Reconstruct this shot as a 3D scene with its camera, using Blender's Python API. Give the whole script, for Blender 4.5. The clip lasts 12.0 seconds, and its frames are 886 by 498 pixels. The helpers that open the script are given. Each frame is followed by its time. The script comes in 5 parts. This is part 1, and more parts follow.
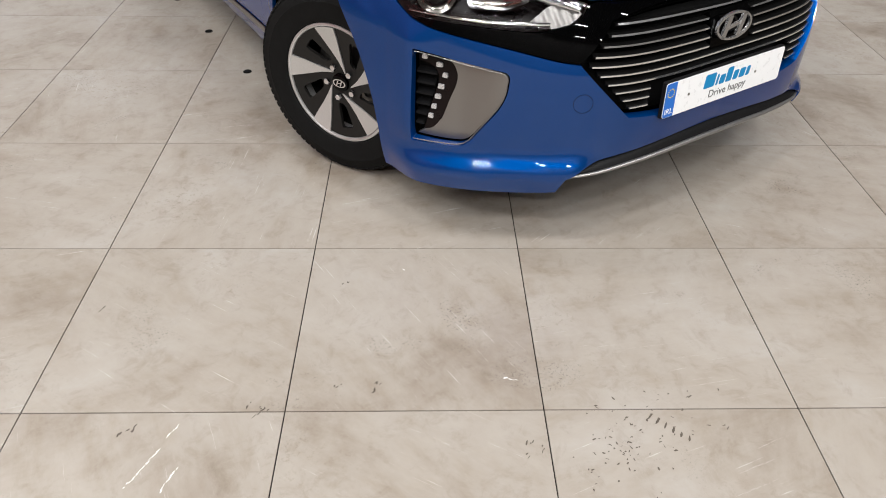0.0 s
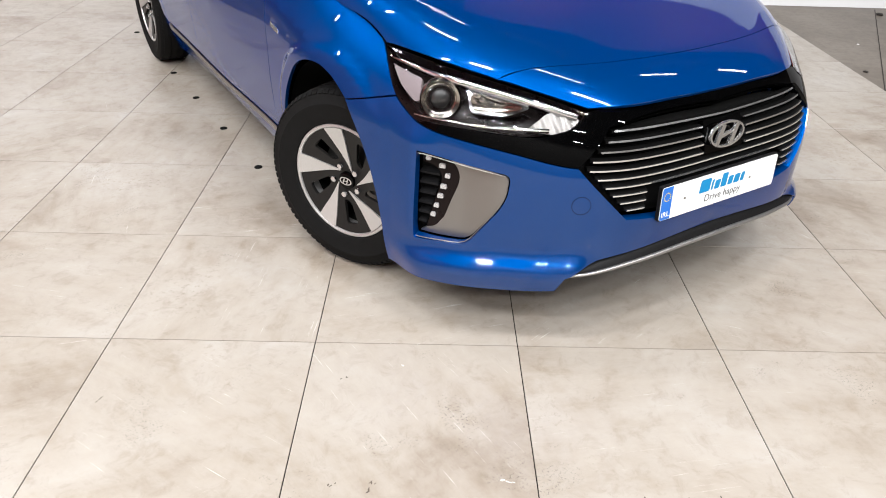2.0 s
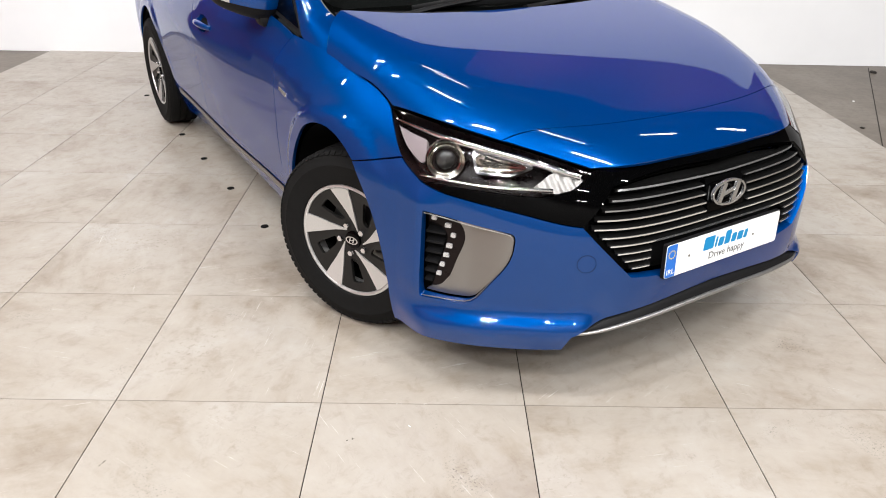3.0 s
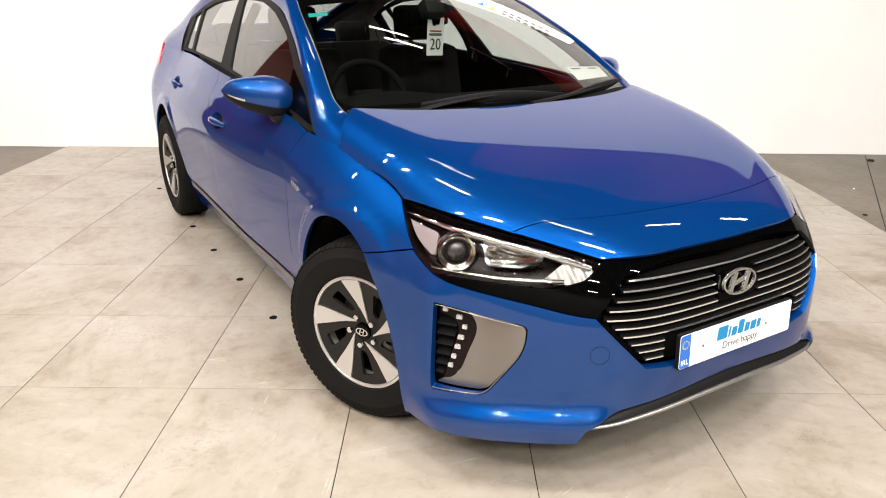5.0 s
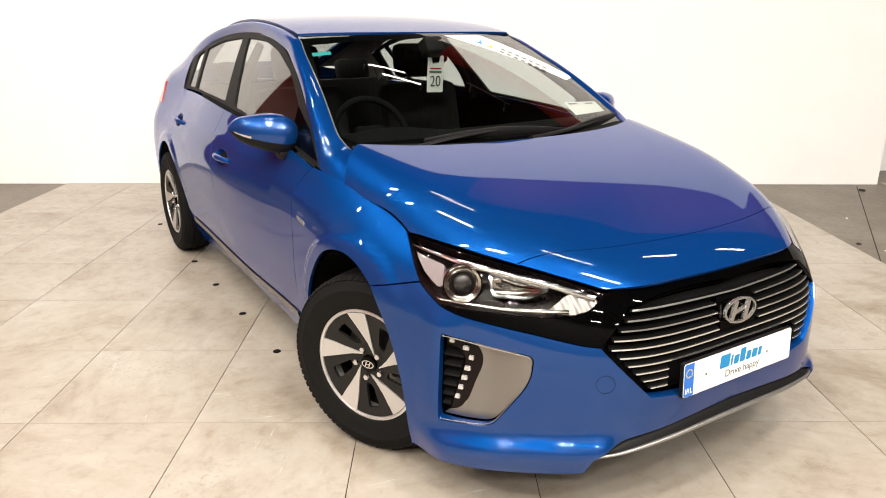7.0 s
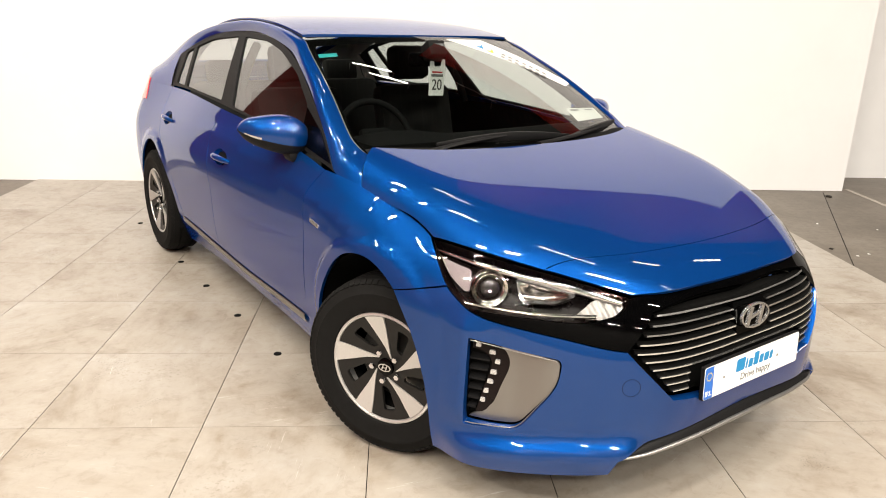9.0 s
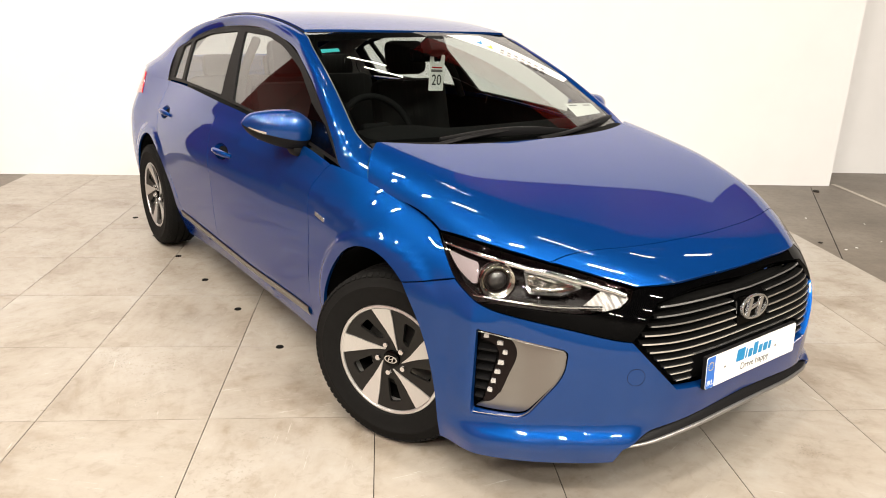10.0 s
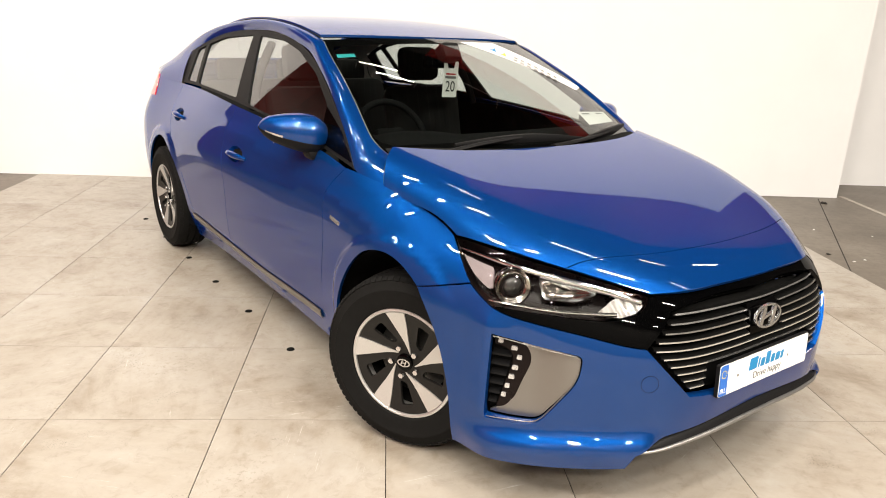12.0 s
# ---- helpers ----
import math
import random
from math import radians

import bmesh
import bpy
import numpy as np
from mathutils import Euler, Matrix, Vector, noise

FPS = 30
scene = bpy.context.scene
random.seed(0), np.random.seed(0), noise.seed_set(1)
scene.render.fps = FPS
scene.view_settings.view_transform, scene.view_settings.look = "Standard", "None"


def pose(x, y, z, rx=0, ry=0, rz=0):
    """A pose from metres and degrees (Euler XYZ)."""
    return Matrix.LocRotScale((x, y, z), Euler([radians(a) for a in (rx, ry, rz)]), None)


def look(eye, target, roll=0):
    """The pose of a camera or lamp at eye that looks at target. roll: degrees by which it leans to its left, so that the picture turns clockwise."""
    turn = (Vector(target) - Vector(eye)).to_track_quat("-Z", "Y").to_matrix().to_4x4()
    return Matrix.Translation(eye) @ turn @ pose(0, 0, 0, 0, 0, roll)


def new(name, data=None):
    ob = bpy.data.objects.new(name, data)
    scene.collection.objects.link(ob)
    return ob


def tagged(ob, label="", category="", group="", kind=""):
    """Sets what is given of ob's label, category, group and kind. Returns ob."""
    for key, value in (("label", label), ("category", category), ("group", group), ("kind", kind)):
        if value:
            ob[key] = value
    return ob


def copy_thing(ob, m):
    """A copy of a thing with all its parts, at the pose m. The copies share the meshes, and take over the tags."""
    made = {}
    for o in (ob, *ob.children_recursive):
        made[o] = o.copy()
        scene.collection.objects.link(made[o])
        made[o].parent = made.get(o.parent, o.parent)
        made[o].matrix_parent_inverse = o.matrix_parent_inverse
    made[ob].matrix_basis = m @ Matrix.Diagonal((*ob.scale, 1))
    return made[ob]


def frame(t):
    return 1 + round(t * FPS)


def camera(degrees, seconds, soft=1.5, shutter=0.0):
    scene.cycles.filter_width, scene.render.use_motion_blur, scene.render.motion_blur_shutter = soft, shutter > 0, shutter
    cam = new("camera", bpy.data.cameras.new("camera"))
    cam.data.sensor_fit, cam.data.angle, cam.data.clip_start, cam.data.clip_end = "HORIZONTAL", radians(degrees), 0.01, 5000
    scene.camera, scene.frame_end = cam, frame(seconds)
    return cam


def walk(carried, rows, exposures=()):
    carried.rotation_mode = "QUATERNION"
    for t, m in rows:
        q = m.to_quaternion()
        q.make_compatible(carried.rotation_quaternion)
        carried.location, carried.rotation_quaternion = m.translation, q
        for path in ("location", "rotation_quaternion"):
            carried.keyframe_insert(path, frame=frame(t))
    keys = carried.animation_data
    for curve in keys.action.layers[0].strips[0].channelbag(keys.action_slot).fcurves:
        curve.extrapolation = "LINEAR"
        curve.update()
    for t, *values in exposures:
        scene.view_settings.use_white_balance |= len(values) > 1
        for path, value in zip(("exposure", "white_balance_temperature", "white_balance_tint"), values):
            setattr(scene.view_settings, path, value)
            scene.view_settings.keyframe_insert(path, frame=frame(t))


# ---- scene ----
cam = camera(63.2, 12.0, soft=1.0)
PATH = [
    (0, (-1.737, -1.988, 1.368), (-0.874, -0.692, 0.113), 1.2),
    (0.5, (-1.729, -1.996, 1.375), (-0.848, -0.67, 0.165), 0.9),
    (1, (-1.729, -2.002, 1.383), (-0.831, -0.639, 0.227), 1.2),
    (1.5, (-1.731, -2.007, 1.387), (-0.818, -0.61, 0.285), 1.5),
    (2, (-1.728, -2.005, 1.391), (-0.805, -0.573, 0.344), 1.8),
    (2.5, (-1.729, -2.003, 1.396), (-0.794, -0.54, 0.403), 1.5),
    (3, (-1.737, -2.003, 1.405), (-0.784, -0.501, 0.491), 1.2),
    (5, (-1.752, -1.991, 1.417), (-0.761, -0.398, 0.724), 0.6),
    (5.5, (-1.759, -1.996, 1.422), (-0.76, -0.389, 0.774), 0.6),
    (6, (-1.768, -2.005, 1.426), (-0.763, -0.386, 0.816), 0.0),
    (6.5, (-1.786, -2.011, 1.43), (-0.775, -0.393, 0.832), -0.0),
    (7, (-1.8, -2.006, 1.429), (-0.781, -0.395, 0.822), 0.2),
    (9, (-1.974, -1.904, 1.446), (-0.859, -0.359, 0.84), 1.7),
    (9.5, (-2.02, -1.895, 1.451), (-0.887, -0.366, 0.835), 2.2),
    (10, (-2.048, -1.896, 1.449), (-0.904, -0.376, 0.831), 2.0),
    (10.5, (-2.07, -1.892, 1.444), (-0.924, -0.372, 0.831), 2.7),
    (11, (-2.088, -1.884, 1.447), (-0.943, -0.361, 0.837), 3.2),
    (11.5, (-2.094, -1.882, 1.446), (-0.95, -0.356, 0.842), 3.0),
    (12, (-2.09, -1.886, 1.447), (-0.95, -0.357, 0.846), 2.8),
]
walk(cam, [(t, look(eye, target, roll)) for t, eye, target, roll in PATH], exposures=[(0.0, -0.76, 6200, 10), (0.5, -0.60, 6180, 10), (1.0, -0.40, 6120, 10), (1.5, -0.24, 6120, 10), (2.0, -0.18, 6120, 10), (2.5, -0.32, 6120, 10), (3.0, -0.24, 6200, 10), (5.0, -0.06, 6800, 10), (6.5, -0.06, 7050, 10), (12.0, -0.06, 7150, 10)])

# ---- world, lights, exposure ----
ROOM = pose(-1.966, -0.570, 0, 0, 0, -31.68)      # the hall's own axes: u along the back wall, v towards it
TILE = 0.6127


def build_world():
    w = bpy.data.worlds.new("hall_air")
    w.use_nodes = True
    w.node_tree.nodes["Background"].inputs[0].default_value = (1.0, 0.95, 0.88, 1)
    w.node_tree.nodes["Background"].inputs[1].default_value = 0.02
    scene.world = w


build_world()


# ---- materials ----
def material(name):
    m = bpy.data.materials.new(name)
    m.use_nodes = True
    nt = m.node_tree
    return m, nt, nt.nodes["Principled BSDF"]


def node(nt, kind, **values):
    n = nt.nodes.new(kind)
    for key, value in values.items():
        if key in n.inputs:
            n.inputs[key].default_value = value
    return n


def setp(p, **values):
    for key, value in values.items():
        name = key.replace("_", " ")
        v = (*value, 1.0) if isinstance(value, tuple) and len(value) == 3 else value
        p.inputs[name].default_value = v


def grain(nt, scale, detail=4, rough=0.6, coords="Object", stretch=(1, 1, 1)):
    tc = nt.nodes.new("ShaderNodeTexCoord")
    mp = node(nt, "ShaderNodeMapping")
    mp.inputs["Scale"].default_value = stretch
    n = node(nt, "ShaderNodeTexNoise", Scale=scale, Detail=detail, Roughness=rough)
    nt.links.new(tc.outputs[coords], mp.inputs["Vector"])
    nt.links.new(mp.outputs[0], n.inputs["Vector"])
    return n


def ramp(nt, source, stops):
    r = nt.nodes.new("ShaderNodeValToRGB")
    while len(r.color_ramp.elements) < len(stops):
        r.color_ramp.elements.new(0.5)
    for e, (at, c) in zip(r.color_ramp.elements, stops):
        e.position = at
        e.color = (*c, 1) if isinstance(c, tuple) else (c, c, c, 1)
    nt.links.new(source, r.inputs[0])
    return r


def bump(nt, p, source, strength, distance):
    b = node(nt, "ShaderNodeBump", Strength=strength, Distance=distance)
    nt.links.new(source, b.inputs["Height"])
    nt.links.new(b.outputs[0], p.inputs["Normal"])


def simple(name, color, rough, metal=0.0, var=0.06, scale=40.0, bumpy=0.0, coat=0.0, spec=0.5, coat_ior=1.5):
    """A plain surface with a little mottling in tone and gloss."""
    m, nt, p = material(name)
    setp(p, Roughness=rough, Metallic=metal, Coat_Weight=coat, Coat_Roughness=0.012, Specular_IOR_Level=spec, Coat_IOR=coat_ior)
    n = grain(nt, scale)
    lo = tuple(c * (1 - var) for c in color)
    hi = tuple(min(1.0, c * (1 + var)) for c in color)
    r = ramp(nt, n.outputs["Fac"], [(0.3, lo), (0.7, hi)])
    nt.links.new(r.outputs[0], p.inputs["Base Color"])
    g = ramp(nt, n.outputs["Fac"], [(0.3, max(0.02, rough - 0.05)), (0.7, min(1.0, rough + 0.05))])
    nt.links.new(g.outputs[0], p.inputs["Roughness"])
    if bumpy:
        bump(nt, p, n.outputs["Fac"], bumpy, 0.002)
    return m


def paint_material():
    """Metallic blue base under a clear coat."""
    m, nt, p = material("blue_car_paint")
    setp(p, Metallic=0.6, Roughness=0.38, Coat_Weight=1.0, Coat_Roughness=0.004, Coat_IOR=1.5, Specular_IOR_Level=0.0, Specular_Tint=(0.05, 0.3, 1.0))
    flake = grain(nt, 900.0, 2, 0.7)
    r = ramp(nt, flake.outputs["Fac"], [(0.35, (0.0006, 0.034, 0.160)), (0.7, (0.0012, 0.055, 0.245))])
    nt.links.new(r.outputs[0], p.inputs["Base Color"])
    peel = grain(nt, 130.0, 2, 0.5)
    b = node(nt, "ShaderNodeBump", Strength=0.02, Distance=0.001)
    nt.links.new(peel.outputs["Fac"], b.inputs["Height"])
    nt.links.new(b.outputs[0], p.inputs["Coat Normal"])
    return m


def glass_material(name, tint, floor, power=4.0):
    """Thin tinted glass: see-through, with a reflection that grows towards grazing angles."""
    m, nt, p = material(name)
    out = nt.nodes["Material Output"]
    tr = nt.nodes.new("ShaderNodeBsdfTransparent")
    tr.inputs[0].default_value = (*tint, 1)
    gl = nt.nodes.new("ShaderNodeBsdfGlossy")
    gl.inputs["Roughness"].default_value = 0.004
    lw = node(nt, "ShaderNodeLayerWeight", Blend=0.5)
    pw = nt.nodes.new("ShaderNodeMath")
    pw.operation = "POWER"
    pw.inputs[1].default_value = power
    ma = nt.nodes.new("ShaderNodeMath")
    ma.operation = "MULTIPLY_ADD"
    ma.inputs[1].default_value, ma.inputs[2].default_value = 1.0 - floor, floor
    mix = nt.nodes.new("ShaderNodeMixShader")
    nt.links.new(lw.outputs["Facing"], pw.inputs[0])
    nt.links.new(pw.outputs[0], ma.inputs[0])
    nt.links.new(ma.outputs[0], mix.inputs[0])
    nt.links.new(tr.outputs[0], mix.inputs[1])
    nt.links.new(gl.outputs[0], mix.inputs[2])
    nt.links.new(mix.outputs[0], out.inputs[0])
    return m


PAINT = paint_material()
BLACK_GLOSS = simple("gloss_black_plastic", (0.0008, 0.0008, 0.0009), 0.5, var=0.2, coat=0.55, spec=0.0, coat_ior=1.3)
BLACK = simple("matt_black_plastic", (0.006, 0.006, 0.0065), 0.55, var=0.2, scale=300, bumpy=0.2, spec=0.15)
CAVITY = simple("dark_underbody", (0.005, 0.005, 0.005), 0.9, var=0.2, spec=0.1)
CHROME = simple("satin_chrome", (0.86, 0.87, 0.88), 0.22, 0.95, var=0.02)
SILVER = simple("satin_silver_paint", (0.27, 0.26, 0.25), 0.34, 0.9, var=0.05, scale=500)
RUBBER = simple("tyre_rubber", (0.0055, 0.0055, 0.0055), 0.75, var=0.3, scale=60, bumpy=0.3, spec=0.12)
ALLOY = simple("machined_alloy", (0.62, 0.615, 0.61), 0.33, 0.75, var=0.04, scale=200)
DARK_ALLOY = simple("dark_grey_alloy", (0.014, 0.0135, 0.013), 0.35, 0.3, var=0.1, spec=0.3)
SCREEN_GLASS = glass_material("windscreen_glass", (0.70, 0.75, 0.73), 0.06)
SIDE_GLASS = glass_material("side_window_glass", (0.84, 0.88, 0.86), 0.11, 3.6)
LENS = glass_material("clear_lamp_lens", (0.95, 0.96, 0.97), 0.03, 5.0)
BORDER = simple("black_ceramic_print", (0.0015, 0.0015, 0.0015), 0.7, var=0.2, spec=0.02)
WHITE = simple("white_plastic_sheet", (0.80, 0.80, 0.79), 0.35, var=0.02)
LINING = simple("grey_roof_lining", (0.22, 0.21, 0.20), 0.9)
INTERIOR = simple("charcoal_trim", (0.006, 0.006, 0.0063), 0.85, var=0.25, scale=120, bumpy=0.3, spec=0.05)
SEAT = simple("dark_grey_seat_cloth", (0.012, 0.012, 0.012), 0.95, var=0.3, scale=200, bumpy=0.4)


# ---- geometry helpers ----
def finish(name, verts, faces, mat, parent=None, label="", normals=None, smooth=True):
    me = bpy.data.meshes.new(name)
    me.from_pydata([tuple(float(c) for c in v) for v in verts], [], [tuple(int(i) for i in f) for f in faces])
    me.validate()
    for q in me.polygons:
        q.use_smooth = smooth
    if normals is not None and len(normals) == len(me.vertices):
        me.normals_split_custom_set_from_vertices([tuple(float(c) for c in n) for n in normals])
    me.materials.append(mat)
    ob = new(name, me)
    ob.parent = parent
    if label:
        ob["label"] = label
    return ob


def part(name, bm, mat, parent, label="", smooth=True):
    me = bpy.data.meshes.new(name)
    bmesh.ops.recalc_face_normals(bm, faces=bm.faces)
    bm.to_mesh(me)
    bm.free()
    for q in me.polygons:
        q.use_smooth = smooth
    if smooth:
        me.set_sharp_from_angle(angle=radians(35))
    me.materials.append(mat)
    ob = new(name, me)
    ob.parent = parent
    if label:
        ob["label"] = label
    return ob


def box(bm, lo, hi, bevel=0.0, m=None):
    r = bmesh.ops.create_cube(bm, size=1.0)
    s = [h - l for l, h in zip(lo, hi)]
    c = [(h + l) / 2 for l, h in zip(lo, hi)]
    bmesh.ops.transform(bm, matrix=Matrix.Translation(c) @ Matrix.Diagonal((*s, 1)), verts=r["verts"])
    if bevel:
        edges = list({e for v in r["verts"] for e in v.link_edges})
        r = bmesh.ops.bevel(bm, geom=edges, offset=bevel, segments=2, affect="EDGES", profile=0.5)
    vs = r["verts"]
    if m is not None:
        bmesh.ops.transform(bm, matrix=m, verts=list({v for v in vs}))
    return vs


def basis(knots, x):
    """Weights of a natural cubic spline: basis(knots, x) @ values."""
    k = np.asarray(knots, float)
    x = np.atleast_1d(np.asarray(x, float))
    n, h = len(k), np.diff(k)
    a, r = np.eye(n), np.zeros((n, n))
    for i in range(1, n - 1):
        a[i, i - 1:i + 2] = h[i - 1], 2 * (h[i - 1] + h[i]), h[i]
        r[i, i - 1:i + 2] = 6 / h[i - 1], -6 / h[i - 1] - 6 / h[i], 6 / h[i]
    m2 = np.linalg.solve(a, r)
    xc = np.clip(x, k[0], k[-1])
    i = np.clip(np.searchsorted(k, xc) - 1, 0, n - 2)
    d = h[i]
    s, t = (k[i + 1] - xc) / d, (xc - k[i]) / d
    w = ((s**3 - s) * d * d / 6)[:, None] * m2[i] + ((t**3 - t) * d * d / 6)[:, None] * m2[i + 1]
    w[np.arange(len(xc)), i] += s
    w[np.arange(len(xc)), i + 1] += t
    over = x - xc
    if np.any(over):
        e = np.eye(n)
        first = (e[1] - e[0]) / h[0] - h[0] * (2 * m2[0] + m2[1]) / 6
        last = (e[-1] - e[-2]) / h[-1] + h[-1] * (m2[-2] + 2 * m2[-1]) / 6
        w += np.where(over < 0, over, 0)[:, None] * first + np.where(over > 0, over, 0)[:, None] * last
    return w


def spline(knots, values, x):
    return basis(knots, x) @ np.asarray(values, float)


def curve(points, step=0.015, n=None):
    """A smooth run of points through the given ones; two points give a straight line."""
    p = np.asarray(points, float)
    d = np.concatenate([[0], np.cumsum(np.linalg.norm(np.diff(p, axis=0), axis=1))])
    k = n or max(2, int(math.ceil(d[-1] / step)) + 1)
    t = np.linspace(0, d[-1], k)
    if len(p) == 2:
        return p[0] + (p[1] - p[0]) * (t / d[-1])[:, None]
    return basis(d, t) @ p


def outline(*runs, step=0.015):
    """A closed outline from runs that meet at corners."""
    out = []
    for r in runs:
        out.extend(curve(r, step)[:-1])
    return np.array(out)


def fillet(points, radius, n=5):
    """A closed polygon with rounded corners."""
    p = [np.asarray(q, float) for q in points]
    out = []
    for i in range(len(p)):
        a, b, c = p[i - 1], p[i], p[(i + 1) % len(p)]
        r = radius[i] if isinstance(radius, (list, tuple)) else radius
        if r <= 0:
            out.append(b)
            continue
        u, v = (a - b), (c - b)
        r1, r2 = min(r, 0.48 * np.linalg.norm(u)), min(r, 0.48 * np.linalg.norm(v))
        s, e = b + u / np.linalg.norm(u) * r1, b + v / np.linalg.norm(v) * r2
        for k in range(n + 1):
            t = k / n
            out.append((1 - t)**2 * s + 2 * t * (1 - t) * b + t * t * e)
    return np.array(out)


def dense(poly, step):
    out = []
    for i in range(len(poly)):
        a, b = poly[i], poly[(i + 1) % len(poly)]
        k = max(1, int(np.linalg.norm(b - a) / step))
        out.extend(a + (b - a) * (j / k) for j in range(k))
    return np.array(out)


def inset(poly, d):
    """A closed 2D outline drawn in by d."""
    area = np.sum(poly[:, 0] * np.roll(poly[:, 1], -1) - np.roll(poly[:, 0], -1) * poly[:, 1])
    t = np.roll(poly, -1, 0) - np.roll(poly, 1, 0)
    t /= np.maximum(1e-9, np.linalg.norm(t, axis=1))[:, None]
    nrm = np.stack([-t[:, 1], t[:, 0]], 1) * (1 if area > 0 else -1)
    return poly + nrm * d


def inside(poly, q):
    x, y = q[:, 0][:, None], q[:, 1][:, None]
    x0, y0 = poly[:, 0][None], poly[:, 1][None]
    x1, y1 = np.roll(poly[:, 0], -1)[None], np.roll(poly[:, 1], -1)[None]
    cross = ((y0 > y) != (y1 > y)) & (x < (x1 - x0) * (y - y0) / np.where(y1 == y0, 1e-12, y1 - y0) + x0)
    return cross.sum(1) % 2 == 1


def near(poly, q, d):
    out = np.zeros(len(q), bool)
    for s in range(0, len(q), 500):
        a = q[s:s + 500]
        out[s:s + 500] = ((a[:, None] - poly[None])**2).sum(2).min(1) < d * d
    return out


def frame_of(surf, p, q, e=1e-3):
    a = surf(p, q)
    du, dv = surf(p + e, q) - surf(p - e, q), surf(p, q + e) - surf(p, q - e)
    n = np.cross(du, dv)
    n /= np.maximum(1e-12, np.linalg.norm(n, axis=1))[:, None]
    return a, n


def out_facing(a, n, centre):
    flip = np.sum((a - np.asarray(centre)) * n, axis=1) < 0
    n[flip] *= -1
    return n


CORE = (0.0, 1.3, 0.45)


def panel(name, surf, poly, mat, parent, label="", holes=(), step=0.03, lift=0.0, flange=0.012, gap=0.0018, side=1):
    """A sheet cut from a surface (p, q) -> (w, y, z) along an outline, with turned-in edges. side: -1 or 1 gives x = side * w."""
    loops = [inset(dense(np.asarray(poly, float), step * 0.6), gap)]
    loops += [inset(dense(np.asarray(h, float), step * 0.6), -gap) for h in holes]
    lo, hi = loops[0].min(0), loops[0].max(0)
    g = np.stack(np.meshgrid(np.arange(lo[0] + step / 2, hi[0], step), np.arange(lo[1] + step / 2, hi[1], step)), -1).reshape(-1, 2)
    if len(g):
        keep = inside(loops[0], g) & ~near(loops[0], g, step * 0.45)
        for h in loops[1:]:
            keep &= ~inside(h, g) & ~near(h, g, step * 0.45)
        g = g[keep]
    pts, edges = [], []
    for lp in loops:
        b = len(pts)
        pts.extend(lp)
        edges += [(b + i, b + (i + 1) % len(lp)) for i in range(len(lp))]
    pts = [Vector((float(a), float(b))) for a, b in pts] + [Vector((float(a), float(b))) for a, b in g]
    from mathutils import geometry
    v2, e2, f2, *_ = geometry.delaunay_2d_cdt(pts, edges, [], 1, 1e-6)
    v2 = np.array([tuple(v) for v in v2])
    f2 = [f for f in f2]
    cen = np.array([v2[list(f)].mean(0) for f in f2])
    keep = inside(loops[0], cen)
    for h in loops[1:]:
        keep &= ~inside(h, cen)
    f2 = [f for f, k in zip(f2, keep) if k]
    a, n = frame_of(surf, v2[:, 0], v2[:, 1])
    n = out_facing(a, n, CORE)
    a = a + n * lift
    m = np.array([side, 1, 1.0])
    a, n = a * m, n * m
    faces = []
    for f in f2:
        f = list(f)
        fn = np.cross(a[f[1]] - a[f[0]], a[f[2]] - a[f[0]])
        faces.append(f if fn @ n[f[0]] > 0 else f[::-1])
    verts, norms = list(a), list(n)
    if flange:
        count = {}
        for f in faces:
            for i in range(len(f)):
                e = (f[i], f[(i + 1) % len(f)])
                count[e] = count.get(e, 0) + 1
        rim = [e for e in count if (e[1], e[0]) not in count]
        for i, j in rim:
            t = a[j] - a[i]
            side_n = np.cross(t, n[i])
            side_n /= max(1e-12, np.linalg.norm(side_n))
            b = len(verts)
            soft_i, soft_j = n[i] * 0.2 + side_n * 0.8, n[j] * 0.2 + side_n * 0.8
            verts += [a[i], a[j], a[j] - n[j] * flange, a[i] - n[i] * flange]
            norms += [soft_i, soft_j, side_n, side_n]
            faces.append([b + 1, b, b + 3, b + 2])
    return finish(name, verts, faces, mat, parent, label, norms)


def loft(name, lines, mat, parent, label="", side=1, n=24, across=6, paired=False):
    """A skin over several smooth lines with the same run; paired: their points answer one another."""
    rows = np.array([basis(np.arange(len(l)), np.linspace(0, len(l) - 1, n)) @ np.asarray(l, float) if paired else curve(l, n=n) for l in lines])
    k = np.arange(len(lines))
    t = np.linspace(0, len(lines) - 1, across * (len(lines) - 1) + 1)
    b = basis(k, t) if len(lines) > 2 else np.stack([1 - t, t], 1)
    grid = np.einsum("ak,kns->ans", b, rows)
    du, dv = np.gradient(grid, axis=1), np.gradient(grid, axis=0)
    nr = np.cross(du, dv).reshape(-1, 3)
    nr /= np.maximum(1e-12, np.linalg.norm(nr, axis=1))[:, None]
    a = grid.reshape(-1, 3)
    nr = out_facing(a, nr, CORE)
    m = np.array([side, 1, 1.0])
    a, nr = a * m, nr * m
    faces = []
    for i in range(len(t) - 1):
        for j in range(n - 1):
            f = [i * n + j, i * n + j + 1, (i + 1) * n + j + 1, (i + 1) * n + j]
            fn = np.cross(a[f[1]] - a[f[0]], a[f[2]] - a[f[0]])
            faces.append(f if fn @ nr[f[0]] > 0 else f[::-1])
    return finish(name, a, faces, mat, parent, label, nr)


